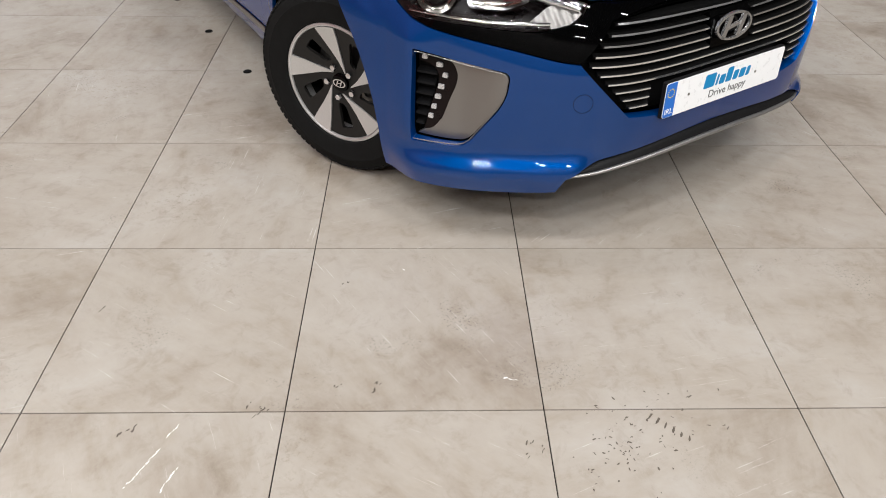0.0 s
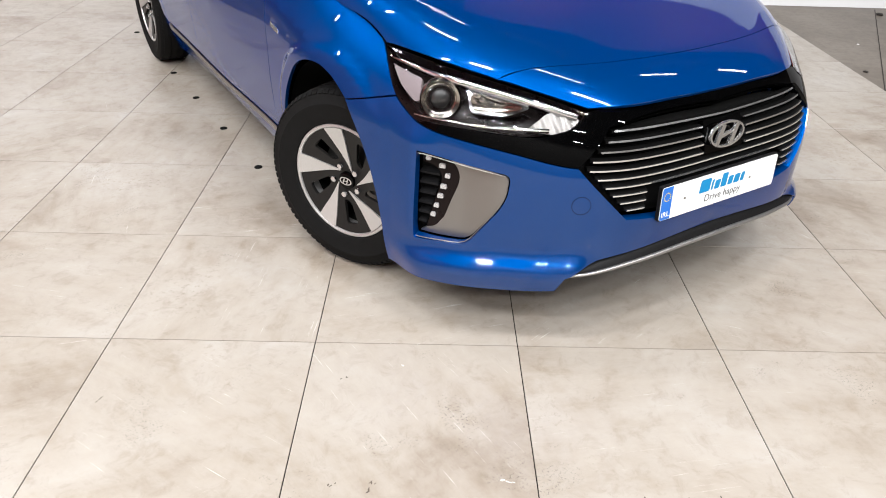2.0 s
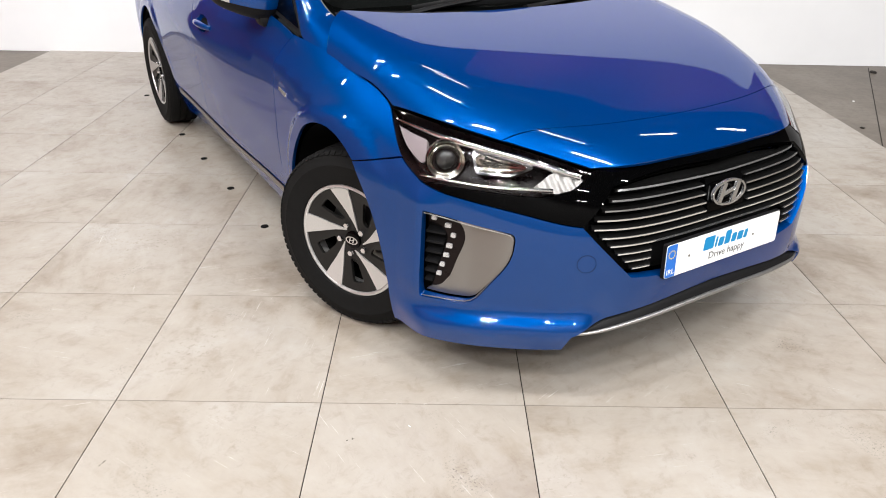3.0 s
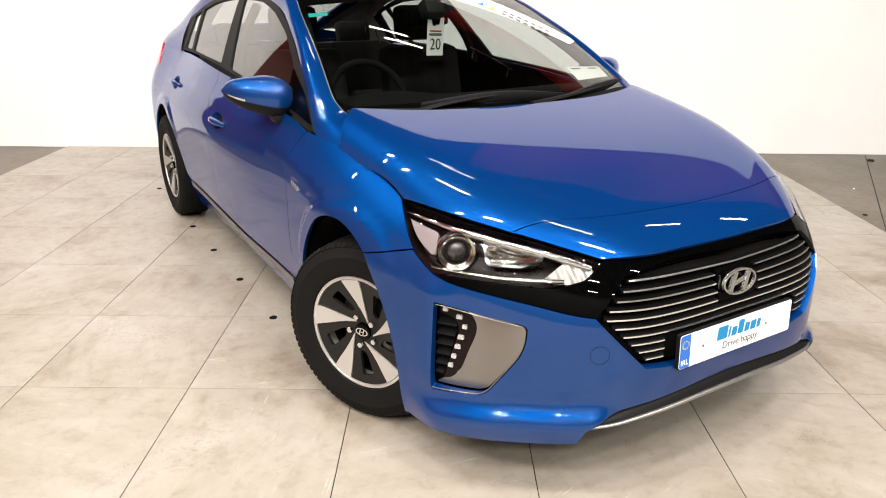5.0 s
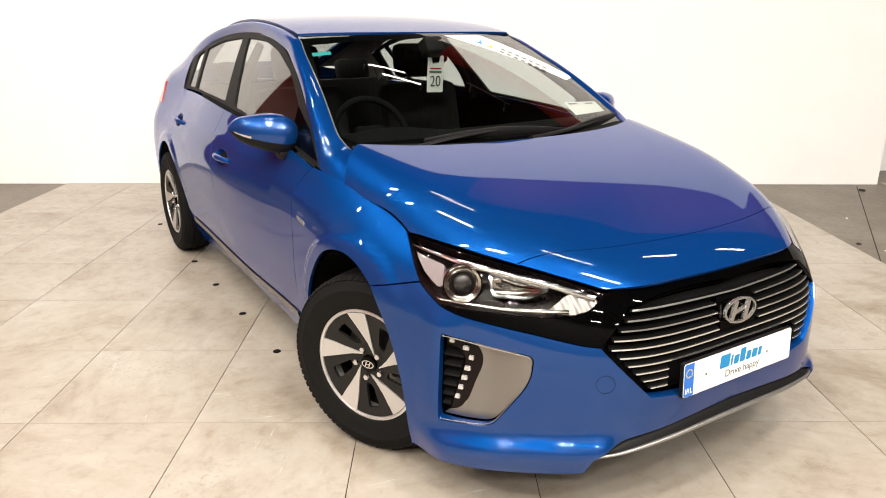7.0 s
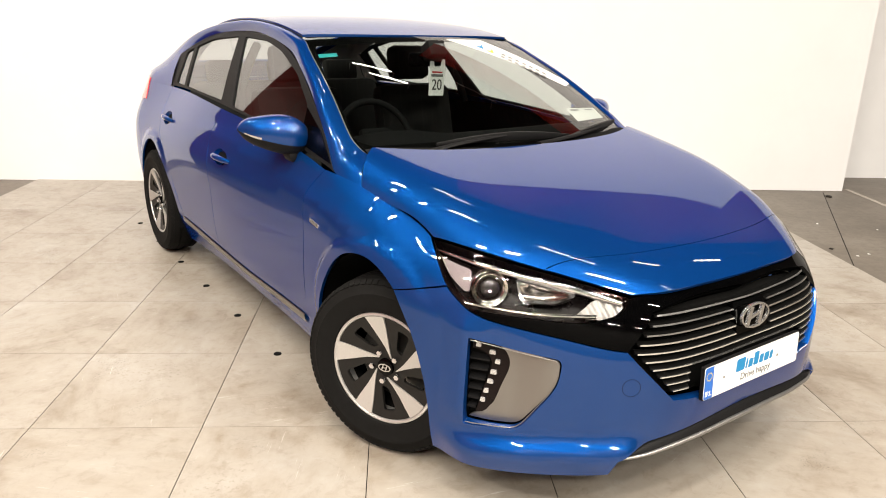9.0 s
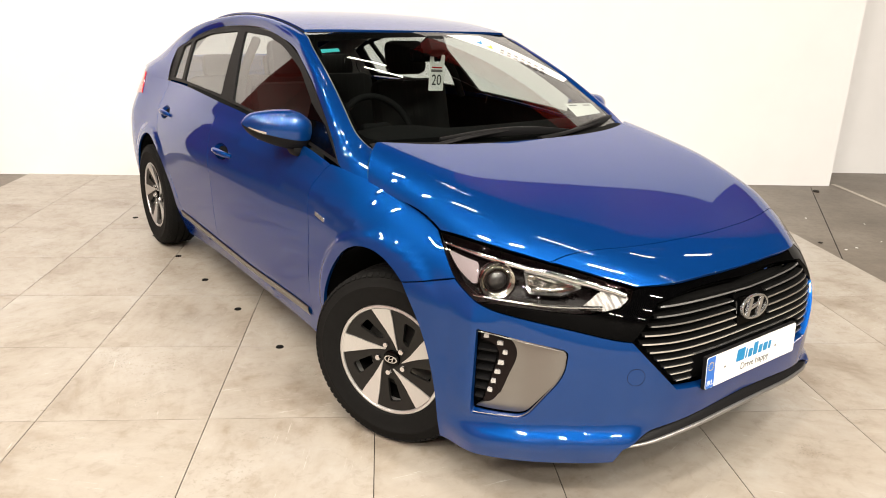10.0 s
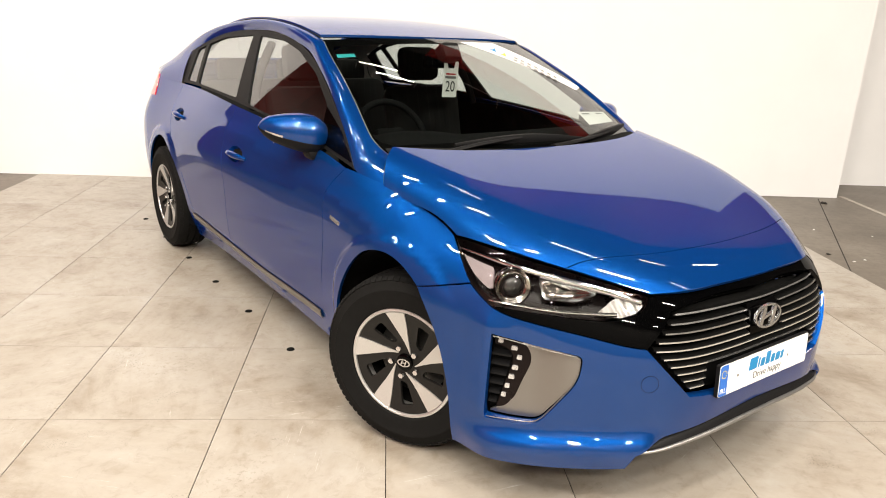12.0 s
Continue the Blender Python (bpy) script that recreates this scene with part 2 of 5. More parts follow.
def tube(name, points, radius, mat, parent, label="", sides=8, flat=1.0, closed=False, step=0.02, side=1):
    """A rod along a smooth line; flat squeezes its height."""
    c = curve(points, step) * np.array([side, 1, 1.0])
    n = len(c)
    r = radius if hasattr(radius, "__len__") else [radius] * 2
    rr = np.interp(np.linspace(0, 1, n), np.linspace(0, 1, len(r)), r)
    t = np.gradient(c, axis=0)
    t /= np.maximum(1e-9, np.linalg.norm(t, axis=1))[:, None]
    up = np.array([0, 0, 1.0])
    verts, faces = [], []
    for i in range(n):
        s = np.cross(t[i], up)
        s /= max(1e-6, np.linalg.norm(s))
        u = np.cross(s, t[i])
        for k in range(sides):
            a = 2 * math.pi * k / sides
            verts.append(c[i] + rr[i] * (math.cos(a) * s + flat * math.sin(a) * u))
    for i in range(n - 1):
        for k in range(sides):
            k2 = (k + 1) % sides
            faces.append((i * sides + k, i * sides + k2, (i + 1) * sides + k2, (i + 1) * sides + k))
    faces.append(tuple(range(sides))[::-1])
    faces.append(tuple((n - 1) * sides + k for k in range(sides)))
    ob = finish(name, verts, faces, mat, parent, label)
    ob.data.set_sharp_from_angle(angle=radians(50))
    return ob


def triangles(poly, holes=()):
    from mathutils import geometry
    pts, edges = [], []
    for lp in (poly, *holes):
        b = len(pts)
        pts.extend(lp)
        edges += [(b + i, b + (i + 1) % len(lp)) for i in range(len(lp))]
    v2, e2, f2, *_ = geometry.delaunay_2d_cdt([Vector((float(a), float(b))) for a, b in pts], edges, [], 1, 1e-6)
    v2 = np.array([tuple(v) for v in v2])
    f2 = [list(f) for f in f2]
    cen = np.array([v2[f].mean(0) for f in f2])
    keep = inside(np.asarray(poly), cen)
    for h in holes:
        keep &= ~inside(np.asarray(h), cen)
    return v2, [f for f, k in zip(f2, keep) if k]


def flat(name, poly, place, mat, parent, label="", holes=(), thick=0.004):
    """A flat piece of a given outline with thickness. place(a, b, d): the point at (a, b), d in front of the base."""
    v2, tris = triangles(np.asarray(poly, float), [np.asarray(h, float) for h in holes])
    n = len(v2)
    verts = [place(a, b, thick) for a, b in v2] + [place(a, b, 0.0) for a, b in v2]
    faces, seen = [], set()
    for f in tris:
        faces.append(tuple(f))
        faces.append(tuple(n + i for i in f[::-1]))
        for i in range(3):
            seen.add((f[i], f[(i + 1) % 3]))
    for i, j in seen:
        if (j, i) not in seen:
            faces.append((j, i, n + i, n + j))
    bm = bmesh.new()
    vs = [bm.verts.new(tuple(float(c) for c in v)) for v in verts]
    for f in faces:
        bm.faces.new([vs[i] for i in f])
    return part(name, bm, mat, parent, label, smooth=False)


# ---- the car's surfaces (w: half width, y: rearwards from the front axle, z: up) ----
PLAN = np.array([(0, -.830), (.26, -.822), (.36, -.807), (.487, -.755), (.626, -.637), (.73, -.528), (.803, -.418), (.849, -.31), (.875, -.18),
                 (.888, 0), (.892, .5), (.895, 1.2), (.892, 2.0), (.874, 2.6), (.856, 3.0), (.825, 3.28), (.70, 3.46), (.4, 3.55), (0, 3.58)])
PLAN_U = np.concatenate([[0], np.cumsum(np.linalg.norm(np.diff(PLAN, axis=0), axis=1))])
PLAN_U -= PLAN_U[9]
STATIONS = PLAN_U[[0, 3, 6, 8, 9, 10, 11, 12, 13, 14, 18]]
HEIGHTS = [.14, .22, .30, .42, .54, .64, .72, .79, .86, .94, 1.03]
TUCK = np.array([
    [.12, .05, .018, 0, .006, .026, .088, .20, .32, .46, .60],
    [.05, .015, 0, -.003, .004, .035, .10, .20, .32, .46, .60],
    [.03, .005, -.004, 0, .008, .018, .05, .127, .263, .40, .55],
    [.04, .02, .01, 0, 0, .006, .038, .100, .215, .37, .51],
    [.05, .03, .015, 0, 0, 0, .010, .052, .128, .27, .44],
    [.09, .065, .045, .025, .01, .003, .003, .016, .048, .092, .19],
    [.12, .08, .05, .028, .012, .003, 0, .012, .035, .065, .10],
    [.12, .08, .05, .028, .012, .003, 0, .012, .038, .075, .12],
    [.08, .055, .03, .01, 0, 0, .005, .025, .055, .10, .150],
    [.08, .05, .03, .01, 0, 0, .005, .02, .048, .088, .130],
    [.08, .05, .03, .01, 0, 0, .005, .02, .045, .08, .115]])


def smooth01(x):
    x = np.clip(x, 0, 1)
    return x * x * (3 - 2 * x)


def belt(u, z):
    """The body's side from nose to tail: u runs along the plan line (0 at the front axle), z up."""
    u, z = np.asarray(u, float), np.asarray(z, float)
    b = basis(PLAN_U, u)
    p = b @ PLAN
    e = 2e-3
    t = basis(PLAN_U, u + e) @ PLAN - basis(PLAN_U, u - e) @ PLAN
    t /= np.linalg.norm(t, axis=1)[:, None]
    n = np.stack([t[:, 1], -t[:, 0]], 1)
    d = np.einsum("ns,sk,nk->n", basis(STATIONS, u), TUCK, basis(HEIGHTS, z))
    for yc in (0.01, 2.68):
        r = np.hypot(p[:, 1] - yc, z - 0.32)
        d = d - 0.011 * smooth01((0.456 - r) / 0.038) * smooth01((p[:, 1] - yc + 0.36) / 0.2)
    crease = np.interp(u, [-.95, -.83, -.68, -.5, -.35], [.345, .337, .323, .303, .29])
    ledge = np.clip((crease - z) / 0.075, 0, 1)
    ledge = ledge - 0.11 * np.sin(2 * math.pi * ledge)
    d = d - 0.036 * ledge * smooth01((-0.31 - u) / 0.16) * smooth01((u + 0.98) / 0.09)
    line = np.interp(u, [.0, .085, .24, .495, .94, 1.44, 2.5], [.735, .758, .790, .815, .862, .888, .925])
    fade = smooth01((u - .02) / .15) * smooth01((2.2 - u) / .8)
    d = d - 0.009 * np.clip(1 - np.abs(z - line) / .055, 0, 1) * fade
    ridge = np.clip(1 - np.abs(u + .418) / .085, 0, 1) * smooth01((z - .27) / .08) * smooth01((.66 - z) / .07)
    d = d - 0.010 * ridge
    w = p - n * d[:, None]
    return np.stack([w[:, 0], w[:, 1], z], 1)


HOOD_Y = [-.80, -.66, -.5, -.3, 0, .3, .45]
HOOD_Z = [.695, .768, .823, .882, .950, 1.003, 1.026]
EDGE_Y = [-.76, -.677, -.584, -.496, -.394, -.272, -.166, .05, .36]
EDGE_W = [.345, .430, .519, .593, .666, .720, .757, .782, .804]
EDGE_Z = [.690, .719, .748, .771, .791, .803, .810, .861, .911]


def hood_top(w, y):
    """A flat crown that rolls over to the edge, softly at the nose and sharply along the wings."""
    w, y = np.asarray(w, float), np.asarray(y, float)
    crown = spline(HOOD_Y, HOOD_Z, y)
    r = np.clip(np.abs(w) / spline(EDGE_Y, EDGE_W, y), 0, 1.06)
    back = smooth01((y + .62) / .62)
    roll = 11.0 + 6.0 * back
    soft = .15 - .11 * back
    drop = soft * r**2 + (1 - soft) * r**roll
    z = crown - (crown - spline(EDGE_Y, EDGE_Z, y)) * drop
    return np.stack([w, y, z], 1)


def screen(w, s):
    """The windscreen: w across, s from the cowl (0) to the roof (1)."""
    w, s = np.asarray(w, float), np.asarray(s, float)
    y = 0.235 + 0.80 * s + (0.26 + 0.02 * s) * w**2
    z = 0.985 + 0.388 * s + 0.10 * s * (1 - s) - 0.06 * w**2
    return np.stack([w, y, z], 1)


ROOF_Y = [1.05, 1.3, 1.6, 1.9, 2.3, 2.7, 3.1, 3.45]
ROOF_Z = [1.376, 1.418, 1.445, 1.448, 1.415, 1.335, 1.21, 1.075]


def roof_top(w, y):
    w, y = np.asarray(w, float), np.asarray(y, float)
    return np.stack([w, y, spline(ROOF_Y, ROOF_Z, y) - 0.05 * w**2 - 0.06 * w**4], 1)


SIDE_Y = [.3, .7, 1.1, 1.4, 1.77, 2.2, 2.6, 2.9, 3.3]
SIDE_W = [.775, .79, .795, .79, .777, .762, .743, .733, .715]


def glass_side(y, z):
    """The tumblehome of the side windows."""
    y, z = np.asarray(y, float), np.asarray(z, float)
    h = z - 0.98
    return np.stack([spline(SIDE_Y, SIDE_W, y) - 0.44 * h - 0.22 * h * np.abs(h), y, z], 1)


# ---- the hall ----
def tile_material():
    m, nt, p = material("beige_stone_tile")
    info = nt.nodes.new("ShaderNodeObjectInfo")
    tc = nt.nodes.new("ShaderNodeTexCoord")
    shift = nt.nodes.new("ShaderNodeVectorMath")
    shift.operation = "MULTIPLY_ADD"
    shift.inputs[1].default_value = (1, 1, 1)
    rnd = nt.nodes.new("ShaderNodeVectorMath")
    rnd.operation = "SCALE"
    rnd.inputs[0].default_value = (37.0, 19.0, 53.0)
    nt.links.new(info.outputs["Random"], rnd.inputs["Scale"])
    nt.links.new(rnd.outputs[0], shift.inputs[2])
    spin = nt.nodes.new("ShaderNodeMath")
    spin.operation = "MULTIPLY"
    spin.inputs[1].default_value = 6.28
    turn = nt.nodes.new("ShaderNodeVectorRotate")
    turn.rotation_type = "Z_AXIS"
    nt.links.new(info.outputs["Random"], spin.inputs[0])
    nt.links.new(spin.outputs[0], turn.inputs["Angle"])
    nt.links.new(tc.outputs["Object"], turn.inputs["Vector"])
    nt.links.new(turn.outputs[0], shift.inputs[0])
    cloud = node(nt, "ShaderNodeTexNoise", Scale=2.0, Detail=10, Roughness=0.66, Distortion=0.35)
    vein = node(nt, "ShaderNodeTexNoise", Scale=14.0, Detail=7, Roughness=0.72, Distortion=0.6)
    for n in (cloud, vein):
        nt.links.new(shift.outputs[0], n.inputs["Vector"])
    base = ramp(nt, cloud.outputs["Fac"], [(0.28, (0.195, 0.160, 0.127)), (0.46, (0.288, 0.258, 0.222)), (0.58, (0.314, 0.287, 0.254)), (0.75, (0.36, 0.343, 0.322))])
    vr = ramp(nt, vein.outputs["Fac"], [(0.30, (0.80, 0.765, 0.72)), (0.47, (1.0, 1.0, 1.0)), (0.75, (1.05, 1.05, 1.04))])
    mix = nt.nodes.new("ShaderNodeMix")
    mix.data_type, mix.blend_type = "RGBA", "MULTIPLY"
    mix.inputs["Factor"].default_value = 0.8
    nt.links.new(base.outputs[0], mix.inputs["A"])
    nt.links.new(vr.outputs[0], mix.inputs["B"])
    # broad wiped sweeps across the stone, patchy
    sweep = node(nt, "ShaderNodeTexNoise", Scale=4.5, Detail=9, Roughness=0.68, Distortion=0.25)
    mp = node(nt, "ShaderNodeMapping")
    mp.inputs["Scale"].default_value = (1.0, 3.2, 1.0)
    nt.links.new(shift.outputs[0], mp.inputs["Vector"])
    nt.links.new(mp.outputs[0], sweep.inputs["Vector"])
    sr = ramp(nt, sweep.outputs["Fac"], [(0.34, (0.86, 0.82, 0.77)), (0.48, (0.99, 0.98, 0.97)), (0.62, (1.06, 1.06, 1.065))])
    brushed = nt.nodes.new("ShaderNodeMix")
    brushed.data_type, brushed.blend_type = "RGBA", "MULTIPLY"
    where = ramp(nt, cloud.outputs["Fac"], [(0.40, 0.85), (0.64, 0.2)])
    nt.links.new(where.outputs[0], brushed.inputs["Factor"])
    nt.links.new(mix.outputs["Result"], brushed.inputs["A"])
    nt.links.new(sr.outputs[0], brushed.inputs["B"])
    # scuffs and tyre dirt, in the hall's own place
    geo = nt.nodes.new("ShaderNodeNewGeometry")
    last = brushed.outputs["Result"]
    for s1, s2, lo, hi, c in ((1.7, 46.0, 0.52, 0.66, (0.20, 0.165, 0.128)), (2.9, 130.0, 0.58, 0.66, (0.06, 0.05, 0.04)), (0.9, 5.5, 0.47, 0.75, (0.225, 0.182, 0.142))):
        d1 = node(nt, "ShaderNodeTexNoise", Scale=s1, Detail=5, Roughness=0.65)
        d2 = node(nt, "ShaderNodeTexNoise", Scale=s2, Detail=4, Roughness=0.75)
        for n in (d1, d2):
            nt.links.new(geo.outputs["Position"], n.inputs["Vector"])
        mul = nt.nodes.new("ShaderNodeMath")
        mul.operation = "MULTIPLY"
        r1 = ramp(nt, d1.outputs["Fac"], [(lo, 0.0), (hi, 0.85)])
        r2 = ramp(nt, d2.outputs["Fac"], [(0.54, 0.0), (0.66, 1.0)])
        nt.links.new(r1.outputs[0], mul.inputs[0])
        nt.links.new(r2.outputs[0], mul.inputs[1])
        dirt = nt.nodes.new("ShaderNodeMix")
        dirt.data_type = "RGBA"
        nt.links.new(mul.outputs[0], dirt.inputs["Factor"])
        nt.links.new(last, dirt.inputs["A"])
        dirt.inputs["B"].default_value = (*c, 1)
        last = dirt.outputs["Result"]
    # faint pale scratches
    scratch = node(nt, "ShaderNodeTexNoise", Scale=6.0, Detail=3, Roughness=0.6)
    ms = node(nt, "ShaderNodeMapping")
    ms.inputs["Scale"].default_value = (1.0, 26.0, 1.0)
    nt.links.new(shift.outputs[0], ms.inputs["Vector"])
    nt.links.new(ms.outputs[0], scratch.inputs["Vector"])
    sm = nt.nodes.new("ShaderNodeMath")
    sm.operation = "MULTIPLY"
    s1 = ramp(nt, scratch.outputs["Fac"], [(0.64, 0.0), (0.72, 0.7)])
    s2 = ramp(nt, sweep.outputs["Fac"], [(0.52, 0.0), (0.62, 1.0)])
    nt.links.new(s1.outputs[0], sm.inputs[0])
    nt.links.new(s2.outputs[0], sm.inputs[1])
    pale = nt.nodes.new("ShaderNodeMix")
    pale.data_type = "RGBA"
    nt.links.new(sm.outputs[0], pale.inputs["Factor"])
    nt.links.new(last, pale.inputs["A"])
    pale.inputs["B"].default_value = (0.55, 0.53, 0.50, 1)
    nt.links.new(pale.outputs["Result"], p.inputs["Base Color"])
    rr = ramp(nt, vein.outputs["Fac"], [(0.3, 0.42), (0.7, 0.28)])
    nt.links.new(rr.outputs[0], p.inputs["Roughness"])
    setp(p, Specular_IOR_Level=0.45)
    bump(nt, p, vein.outputs["Fac"], 0.05, 0.002)
    return m


def concrete_material():
    m, nt, p = material("worn_grey_concrete")
    a = grain(nt, 1.4, 8, 0.65)
    b = grain(nt, 22.0, 6, 0.7)
    r = ramp(nt, a.outputs["Fac"], [(0.3, (0.080, 0.064, 0.049)), (0.55, (0.135, 0.113, 0.090)), (0.75, (0.185, 0.163, 0.135))])
    r2 = ramp(nt, b.outputs["Fac"], [(0.35, (0.7, 0.68, 0.66)), (0.55, (1, 1, 1))])
    mix = nt.nodes.new("ShaderNodeMix")
    mix.data_type, mix.blend_type = "RGBA", "MULTIPLY"
    mix.inputs["Factor"].default_value = 0.8
    nt.links.new(r.outputs[0], mix.inputs["A"])
    nt.links.new(r2.outputs[0], mix.inputs["B"])
    nt.links.new(mix.outputs["Result"], p.inputs["Base Color"])
    setp(p, Roughness=0.45)
    bump(nt, p, b.outputs["Fac"], 0.15, 0.003)
    return m


CONCRETE = concrete_material()
GROUT = simple("dark_grout", (0.012, 0.010, 0.009), 0.95, var=0.3, spec=0.1)
WALL_WHITE = simple("white_wall_paint", (0.755, 0.76, 0.775), 0.55, var=0.015, scale=3)
RED = simple("red_wall_cladding", (0.36, 0.016, 0.012), 0.5, var=0.1)
# RED at about half strength, which dims its reflection in the car
DEEP_RED = simple("dark_red_wall_cladding", (0.17, 0.016, 0.014), 0.5, var=0.1, scale=3)
ROOF_DARK = simple("dark_roof_sheet", (0.016, 0.016, 0.0165), 0.6, var=0.15)

WALL_V, PANEL_U = 5.335, 4.97                     # the display wall's face and its end
EAST, WEST, SOUTH, NORTH, HIGH = 11.0, -9.0, -10.0, 8.8, 7.6
# greys set dark to dim what the car reflects
MID = simple("mid_grey_cladding", (0.13, 0.127, 0.12), 0.6, var=0.1)
DULL = simple("dull_grey_cladding", (0.05, 0.049, 0.048), 0.6, var=0.1)


def slab(name, lo, hi, mat, label, category="wall", parent=None, bevel=0.0):
    bm = bmesh.new()
    box(bm, lo, hi, bevel)
    ob = part(name, bm, mat, parent, smooth=False)
    ob.matrix_basis = ROOM
    return tagged(ob, label, category, kind="structure")


def build_hall():
    slab("ground", (WEST - 0.2, SOUTH - 0.2, -0.25), (EAST + 0.2, NORTH + 0.2, -0.008), CONCRETE, "worn grey concrete hall floor with stains", "floor")
    slab("wall_display", (-3.35, WALL_V, -0.006), (PANEL_U, WALL_V + 0.12, 3.5), WALL_WHITE, "plain white painted display wall behind the car")
    slab("wall_annex", (PANEL_U + 0.25, 5.98, -0.006), (EAST, 6.13, 2.9), WALL_WHITE, "white painted block wall beyond the display wall")
    slab("wall_north_west", (WEST, NORTH, -0.006), (-3.6, NORTH + 0.2, HIGH), DEEP_RED, "dark red clad end wall of the hall")
    slab("wall_north_bare", (-3.6, NORTH, -0.006), (2.3, NORTH + 0.2, HIGH), DULL, "dull unseen grey end wall, added to keep reflections dark")
    slab("wall_north", (2.3, NORTH, -0.006), (EAST, NORTH + 0.2, HIGH), RED, "red clad end wall of the hall")
    # the east and south walls are unseen, added to darken the reflections
    slab("wall_east", (EAST, SOUTH, -0.006), (EAST + 0.2, NORTH, HIGH), DULL, "unseen dull grey side wall, added to keep reflections dark")
    slab("wall_west", (WEST - 0.2, SOUTH, -0.006), (WEST, NORTH, HIGH), DEEP_RED, "dark red clad side wall of the hall")
    slab("wall_south", (WEST, SOUTH - 0.2, -0.006), (EAST, SOUTH, HIGH), MID, "unseen grey end wall, added to keep reflections dark")
    bm = bmesh.new()
    n = int((EAST - WEST) / 0.25)
    rows = []
    for v in (SOUTH - 0.2, NORTH + 0.2):
        row = []
        for i in range(n + 1):
            u = WEST + 0.25 * i
            for du, z in ((0, HIGH), (0.10, HIGH), (0.13, HIGH - 0.05), (0.22, HIGH - 0.05)):
                row.append(bm.verts.new((u + du, v, z)))
        rows.append(row)
    for i in range(len(rows[0]) - 1):
        bm.faces.new((rows[0][i], rows[1][i], rows[1][i + 1], rows[0][i + 1]))
    ob = part("ceiling", bm, ROOF_DARK, None, smooth=False)
    ob.matrix_basis = ROOM
    tagged(ob, "dark corrugated roof sheeting", "ceiling", kind="structure")


build_hall()


LAMP_Z = 7.05


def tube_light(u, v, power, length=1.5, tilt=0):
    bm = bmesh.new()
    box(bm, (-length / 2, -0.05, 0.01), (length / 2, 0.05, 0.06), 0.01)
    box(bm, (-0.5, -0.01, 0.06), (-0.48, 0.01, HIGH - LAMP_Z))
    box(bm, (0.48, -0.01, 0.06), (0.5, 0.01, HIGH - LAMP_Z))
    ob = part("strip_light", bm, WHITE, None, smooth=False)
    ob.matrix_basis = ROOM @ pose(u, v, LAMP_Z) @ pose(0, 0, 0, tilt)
    tagged(ob, "white fluorescent strip light hung under the roof, some added as fill", "ceiling light", "strip lights")
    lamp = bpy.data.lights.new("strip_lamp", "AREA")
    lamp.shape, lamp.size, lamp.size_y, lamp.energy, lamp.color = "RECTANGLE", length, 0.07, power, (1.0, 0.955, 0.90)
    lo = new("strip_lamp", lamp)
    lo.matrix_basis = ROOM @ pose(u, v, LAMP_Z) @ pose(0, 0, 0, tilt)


for u, v in ((1.05, 6.4), (1.4, 6.0), (6.3, 6.1), (8.2, 6.5)):
    tube_light(u, v, 9, 0.85)
# added fill lamps that brighten the left floor and the car's side
for u, v in ((-3.6, 4.1), (-6.2, 3.6)):
    tube_light(u, v, 110, 1.2)
# added wall washers, turned to the red wall to brighten its reflection
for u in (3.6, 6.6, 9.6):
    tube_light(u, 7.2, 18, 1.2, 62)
for u in (-4.0, -0.5, 3.0, 6.5):
    for v, power in ((2.4, {-4.0: 150, -0.5: 60, 3.0: 40}.get(u, 20)), (-1.2, 265), (-4.6, {-4.0: 560}.get(u, 380)), (-8.0, {-4.0: 560}.get(u, 380))):
        tube_light(u, v, power, 1.2)


# ---- tiles: the nearest ones singly, the rest as one sheet ----
TILES = tile_material()


def tile_mesh(size, name="tile"):
    bm = bmesh.new()
    h = size / 2 - 0.0016
    box(bm, (-h, -h, -0.007), (h, h, 0.0))
    me = bpy.data.meshes.new(name)
    bm.to_mesh(me)
    bm.free()
    me.materials.append(TILES)
    return me


def build_tiles():
    bed = slab("floor", (-4 * TILE + 0.02, -8.9, -0.0075), (6 * TILE - 0.03, WALL_V, -0.0035), GROUT, "large square beige stone floor tiles with thin dark joints", "floor")
    me = tile_mesh(TILE)
    for i in range(-4, 6):
        for j in range(-14, 9):
            if (j + 1) * TILE > WALL_V + 0.2:
                continue
            ob = new("tile", me)
            ob.parent = bed
            ob.matrix_basis = pose((i + 0.5) * TILE, (j + 0.5) * TILE, 0.0)


build_tiles()


# ---- the car ----
U0 = PLAN_U[0]


def nose(p, z):
    """The body's front: p runs from the centre line, negative to the car's right."""
    a = belt(U0 + np.abs(p), z)
    a[:, 0] *= np.sign(p) + (np.asarray(p) == 0)
    return a


def both(right):
    """A half outline on the nose given in (u, z), from centre to centre, mirrored to a whole one in (p, z)."""
    r = np.array([(-(u - U0), z) for u, z in right])
    l = r[::-1] * np.array([-1, 1])
    return np.concatenate([r, l])


def inward(line, d=0.016):
    return [(x - d, y, z - 0.5 * d) for x, y, z in line]


def deeper(surf, d):
    def inner(p, q):
        a, n = frame_of(surf, p, q)
        return a - out_facing(a, n, CORE) * d
    return inner


car = new("car")
tagged(car, "blue five-door hatchback parked on beige tiles, front wheels turned", "car")

